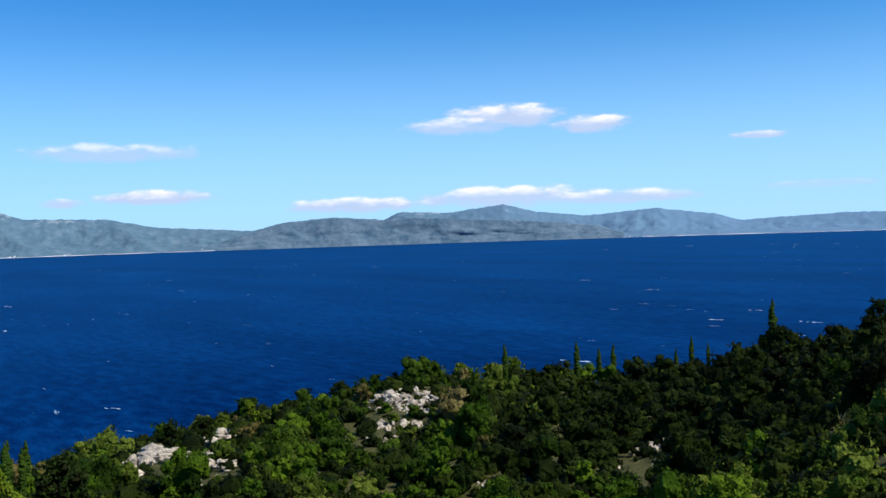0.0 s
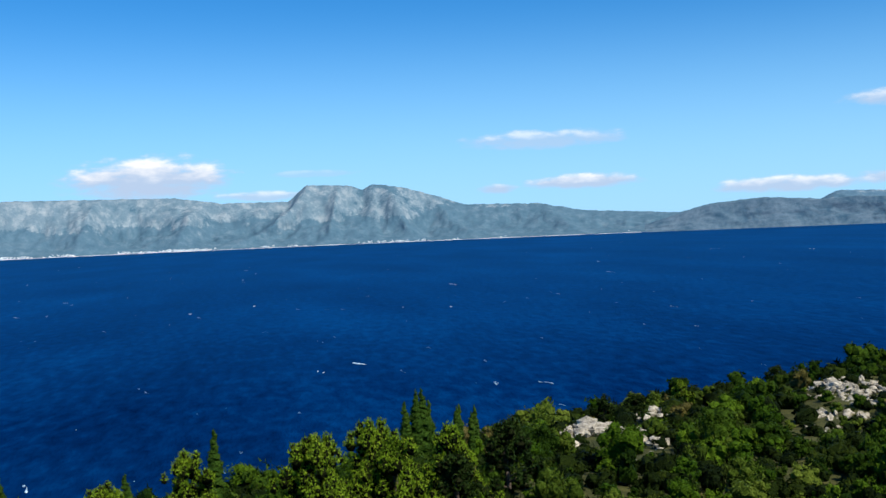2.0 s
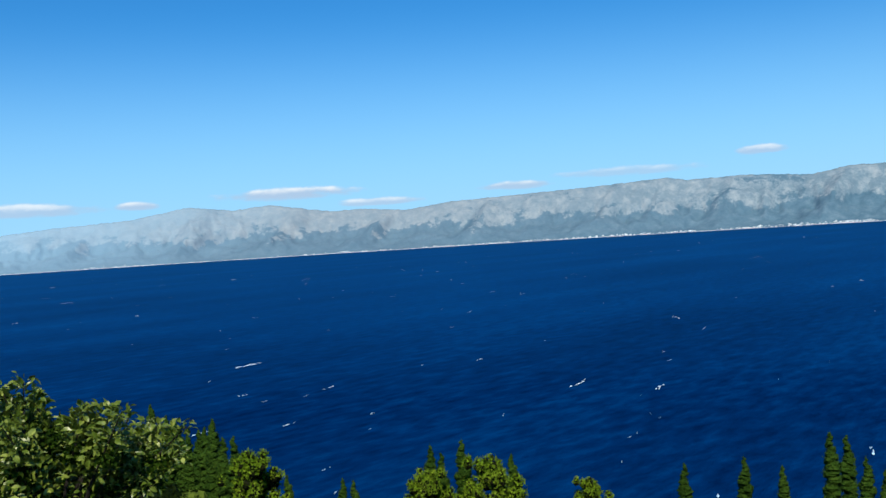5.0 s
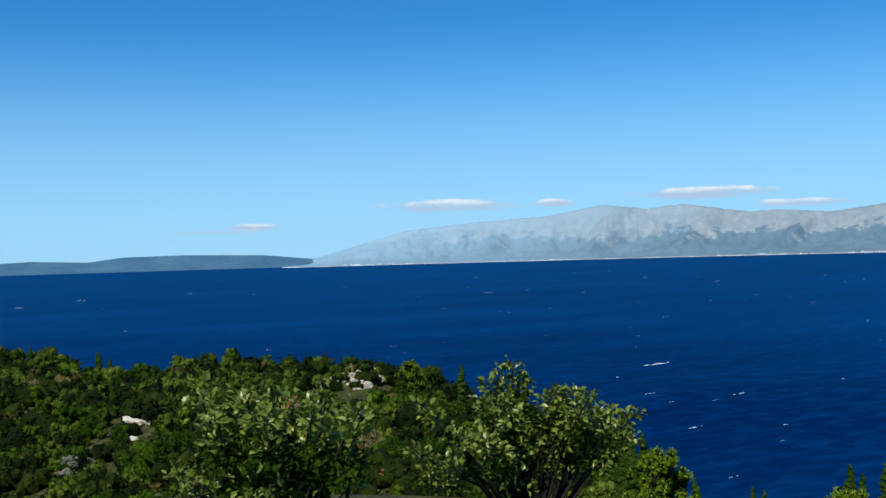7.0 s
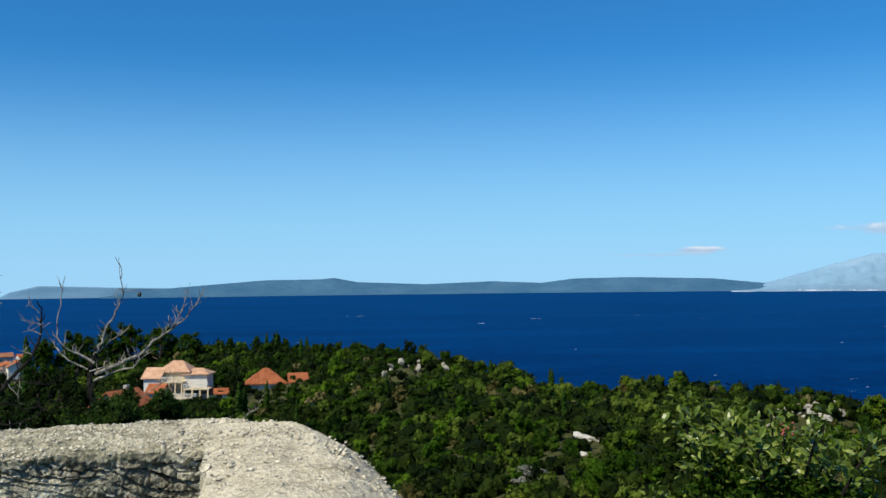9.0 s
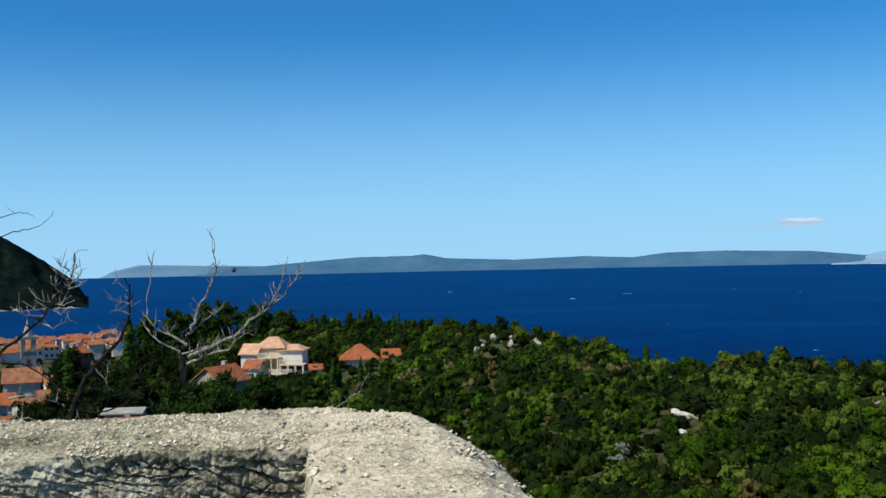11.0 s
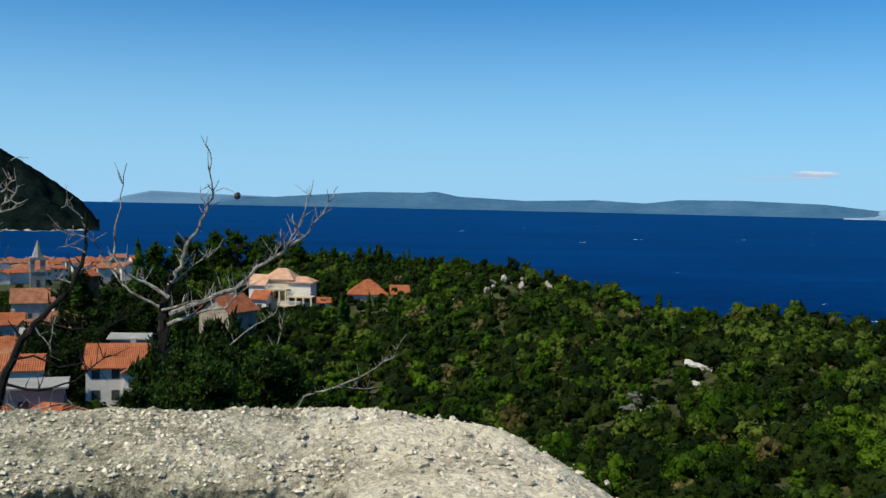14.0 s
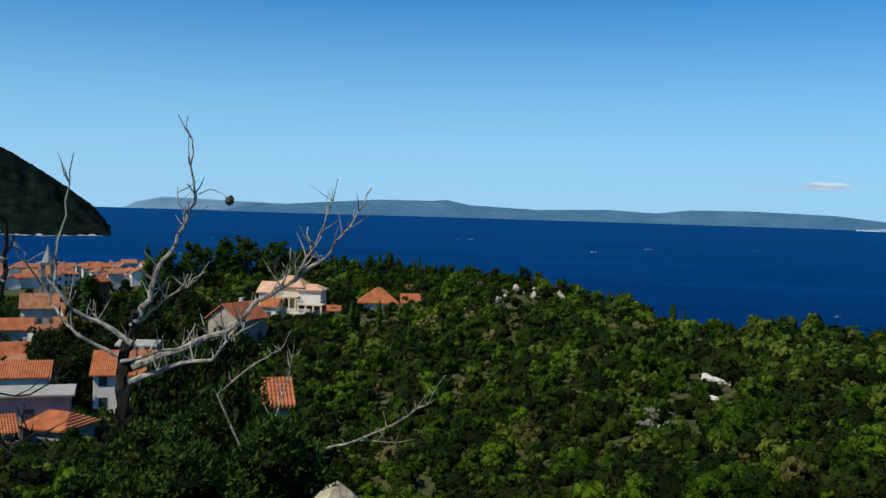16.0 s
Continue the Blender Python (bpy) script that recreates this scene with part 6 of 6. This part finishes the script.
        for _ in range(4):
            r = 0.055 + 0.065 * rng.random()
            at = tip + Vector((0.10 * rng.normal(), 0.08 * rng.normal(), 0.06 * rng.normal()))
            lobes += [(*at, r), (at.x + 0.02 * rng.normal(), at.y, at.z + 0.8 * r, 0.6 * r)]
    leaves = np.concatenate((leaf_cloud(rng, lobes, 18000, 0.010, 0.4), needle_cloud(rng, lobes, 30000, 0.013, 0.6)))
    # dark-coloured cores stand for the shade in the bush's gaps
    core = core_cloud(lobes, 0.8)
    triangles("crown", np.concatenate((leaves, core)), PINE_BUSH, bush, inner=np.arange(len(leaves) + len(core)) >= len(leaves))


# ---- leafy shrubs beside the terrace ----
def leaf_mesh(bm, at, way, up, long, wide, fold):
    """A pointed oval leaf, folded along its midrib."""
    side = way.cross(up).normalized()
    up = side.cross(way).normalized()
    rib = [at, at + way * long * 0.35 + up * long * 0.05, at + way * long * 0.7 + up * long * 0.03, at + way * long - up * long * 0.06]
    left = [rib[1] - side * wide + up * fold, rib[2] - side * wide * 0.85 + up * fold]
    right = [rib[1] + side * wide + up * fold, rib[2] + side * wide * 0.85 + up * fold]
    v = [bm.verts.new(p) for p in (*rib, *left, *right)]
    for f in ((0, 1, 4), (1, 2, 5, 4), (2, 3, 5), (0, 6, 1), (1, 6, 7, 2), (2, 7, 3)):
        bm.faces.new([v[i] for i in f])


def make_leafy_shrub(label, foot, tips, seed, leaves, long, berries=()):
    rng = np.random.default_rng(seed)
    shrub = tagged(new("leafy_shrub"), label, "shrub", "leafy shrubs by the terrace")
    foot = Vector(foot)
    for tip in tips:
        tip = Vector(tip)
        mid = foot.lerp(tip, 0.55) + Vector((0.06 * rng.normal(), 0.06 * rng.normal(), 0.08))
        bm = bmesh.new()
        tube(bm, (foot, mid, tip), (0.016, 0.010, 0.003), 6)
        part("stem", bm, DEAD_SHADED, shrub)
        bm = bmesh.new()
        for k in range(leaves):
            # leaves stand in rosettes along side shoots
            s = 0.54 + 0.46 * rng.random() ** 0.8
            base = foot.lerp(mid, s * 2) if s < 0.5 else mid.lerp(tip, s * 2 - 1)
            out = Vector((rng.normal(), rng.normal(), 0.65 + 0.6 * rng.normal())).normalized()
            base = base + out * (0.02 + 0.16 * rng.random() * (1.3 - s))
            way = (out + Vector((0.8 * rng.normal(), 0.8 * rng.normal(), 0.7 * rng.normal()))).normalized()
            up = Vector((0.7 * rng.normal(), 0.7 * rng.normal(), 1.0))
            size = long * (0.55 + 0.65 * rng.random())
            leaf_mesh(bm, base, way, up, size, size * (0.20 + 0.10 * rng.random()), size * (0.05 + 0.10 * rng.random()))
        part("leaves", bm, BROAD_LEAF, shrub)
    # small dark leaves inside: the shade of the gaps put into their colour
    lobes = [(*foot.lerp(Vector(tip), 0.72 + 0.1 * rng.random()), 0.06 + 0.05 * rng.random()) for tip in tips]
    triangles("inner_growth", leaf_cloud(rng, lobes, 7000, 0.018, 1.0), M_DARK, shrub)
    for at in berries:
        bm = bmesh.new()
        for _ in range(9):
            bmesh.ops.create_icosphere(bm, subdivisions=1, radius=0.0055, matrix=pose(at[0] + 0.014 * rng.normal(), at[1] + 0.014 * rng.normal(), at[2] + 0.016 * rng.normal()))
        part("berries", bm, BERRY, shrub, "small cluster of red berries")
    return shrub


BERRY = mottled("red_berries", (0.20, 0.05, 0.03), (0.42, 0.12, 0.08), 30, 90, 0.4)


def build_leafy_shrubs():
    rng = np.random.default_rng(3)
    tips = [(1.92 + 0.13 * rng.normal(), 1.62 + 0.13 * rng.normal(), 54.12 + 0.46 * rng.random()) for _ in range(34)] + [(1.96, 1.6, 54.55), (1.72, 1.7, 54.52), (2.12, 1.5, 54.54)]
    make_leafy_shrub("leafy green shrub with red berries at the terrace edge", (2.0, 1.62, 53.4), tips, 41, 92, 0.047, ((1.97, 1.49, 54.51), (1.80, 1.55, 54.26)))
    tips = [(4.6 + 0.42 * rng.normal(), 3.65 + 0.25 * rng.normal(), 53.5 + 0.62 * rng.random()) for _ in range(36)]
    tips += [(4.61, 3.69, 54.27), (4.52, 3.75, 54.22), (4.68, 3.66, 54.18), (4.45, 3.8, 54.15), (4.86, 3.5, 54.06), (4.94, 3.45, 54.05), (5.0, 3.4, 54.05), (5.28, 3.16, 53.75), (3.95, 4.09, 53.65)]
    make_leafy_shrub("tall leafy green shrub below the terrace", (4.7, 3.6, 52.9), tips, 42, 140, 0.058, ((3.7, 4.05, 53.55),))


def build_grey_shrubs():
    """Leafless pale shrubs standing among the green ones."""
    rng = np.random.default_rng(57)
    for x, y, r in ((14.7, 74.2, 0.9), (15.7, 75.0, 0.7), (14.0, 73.0, 0.6), (15.4, 72.2, 0.5)):
        shrub = tagged(new("dead_shrub"), "pale grey leafless shrub among the maquis", "shrub", "leafless shrubs on the slope")
        z = ground(x, y)
        shrub.matrix_world = pose(x, y, z)
        bm = bmesh.new()
        for _ in range(5):
            tube(bm, ((0, 0, -0.2), (0.2 * rng.normal(), 0.2 * rng.normal(), 0.6 * r), (0.35 * rng.normal(), 0.35 * rng.normal(), 1.3 * r)), (0.03, 0.02, 0.008), 4)
        part("stem", bm, DEAD, shrub)
        lobes = [(0.45 * r * rng.normal(), 0.45 * r * rng.normal(), r * (0.9 + 0.5 * rng.random()), 0.35 * r) for _ in range(9)]
        triangles("crown", leaf_cloud(rng, lobes, 420, 0.075, 1.0, 1.0, 0.3), M_GREY, shrub)


build_grey_shrubs()
build_rocks()
build_whitecaps()
build_far_towns()
build_dead_trees()
build_leafy_shrubs()
build_wall_stones(*build_wall())
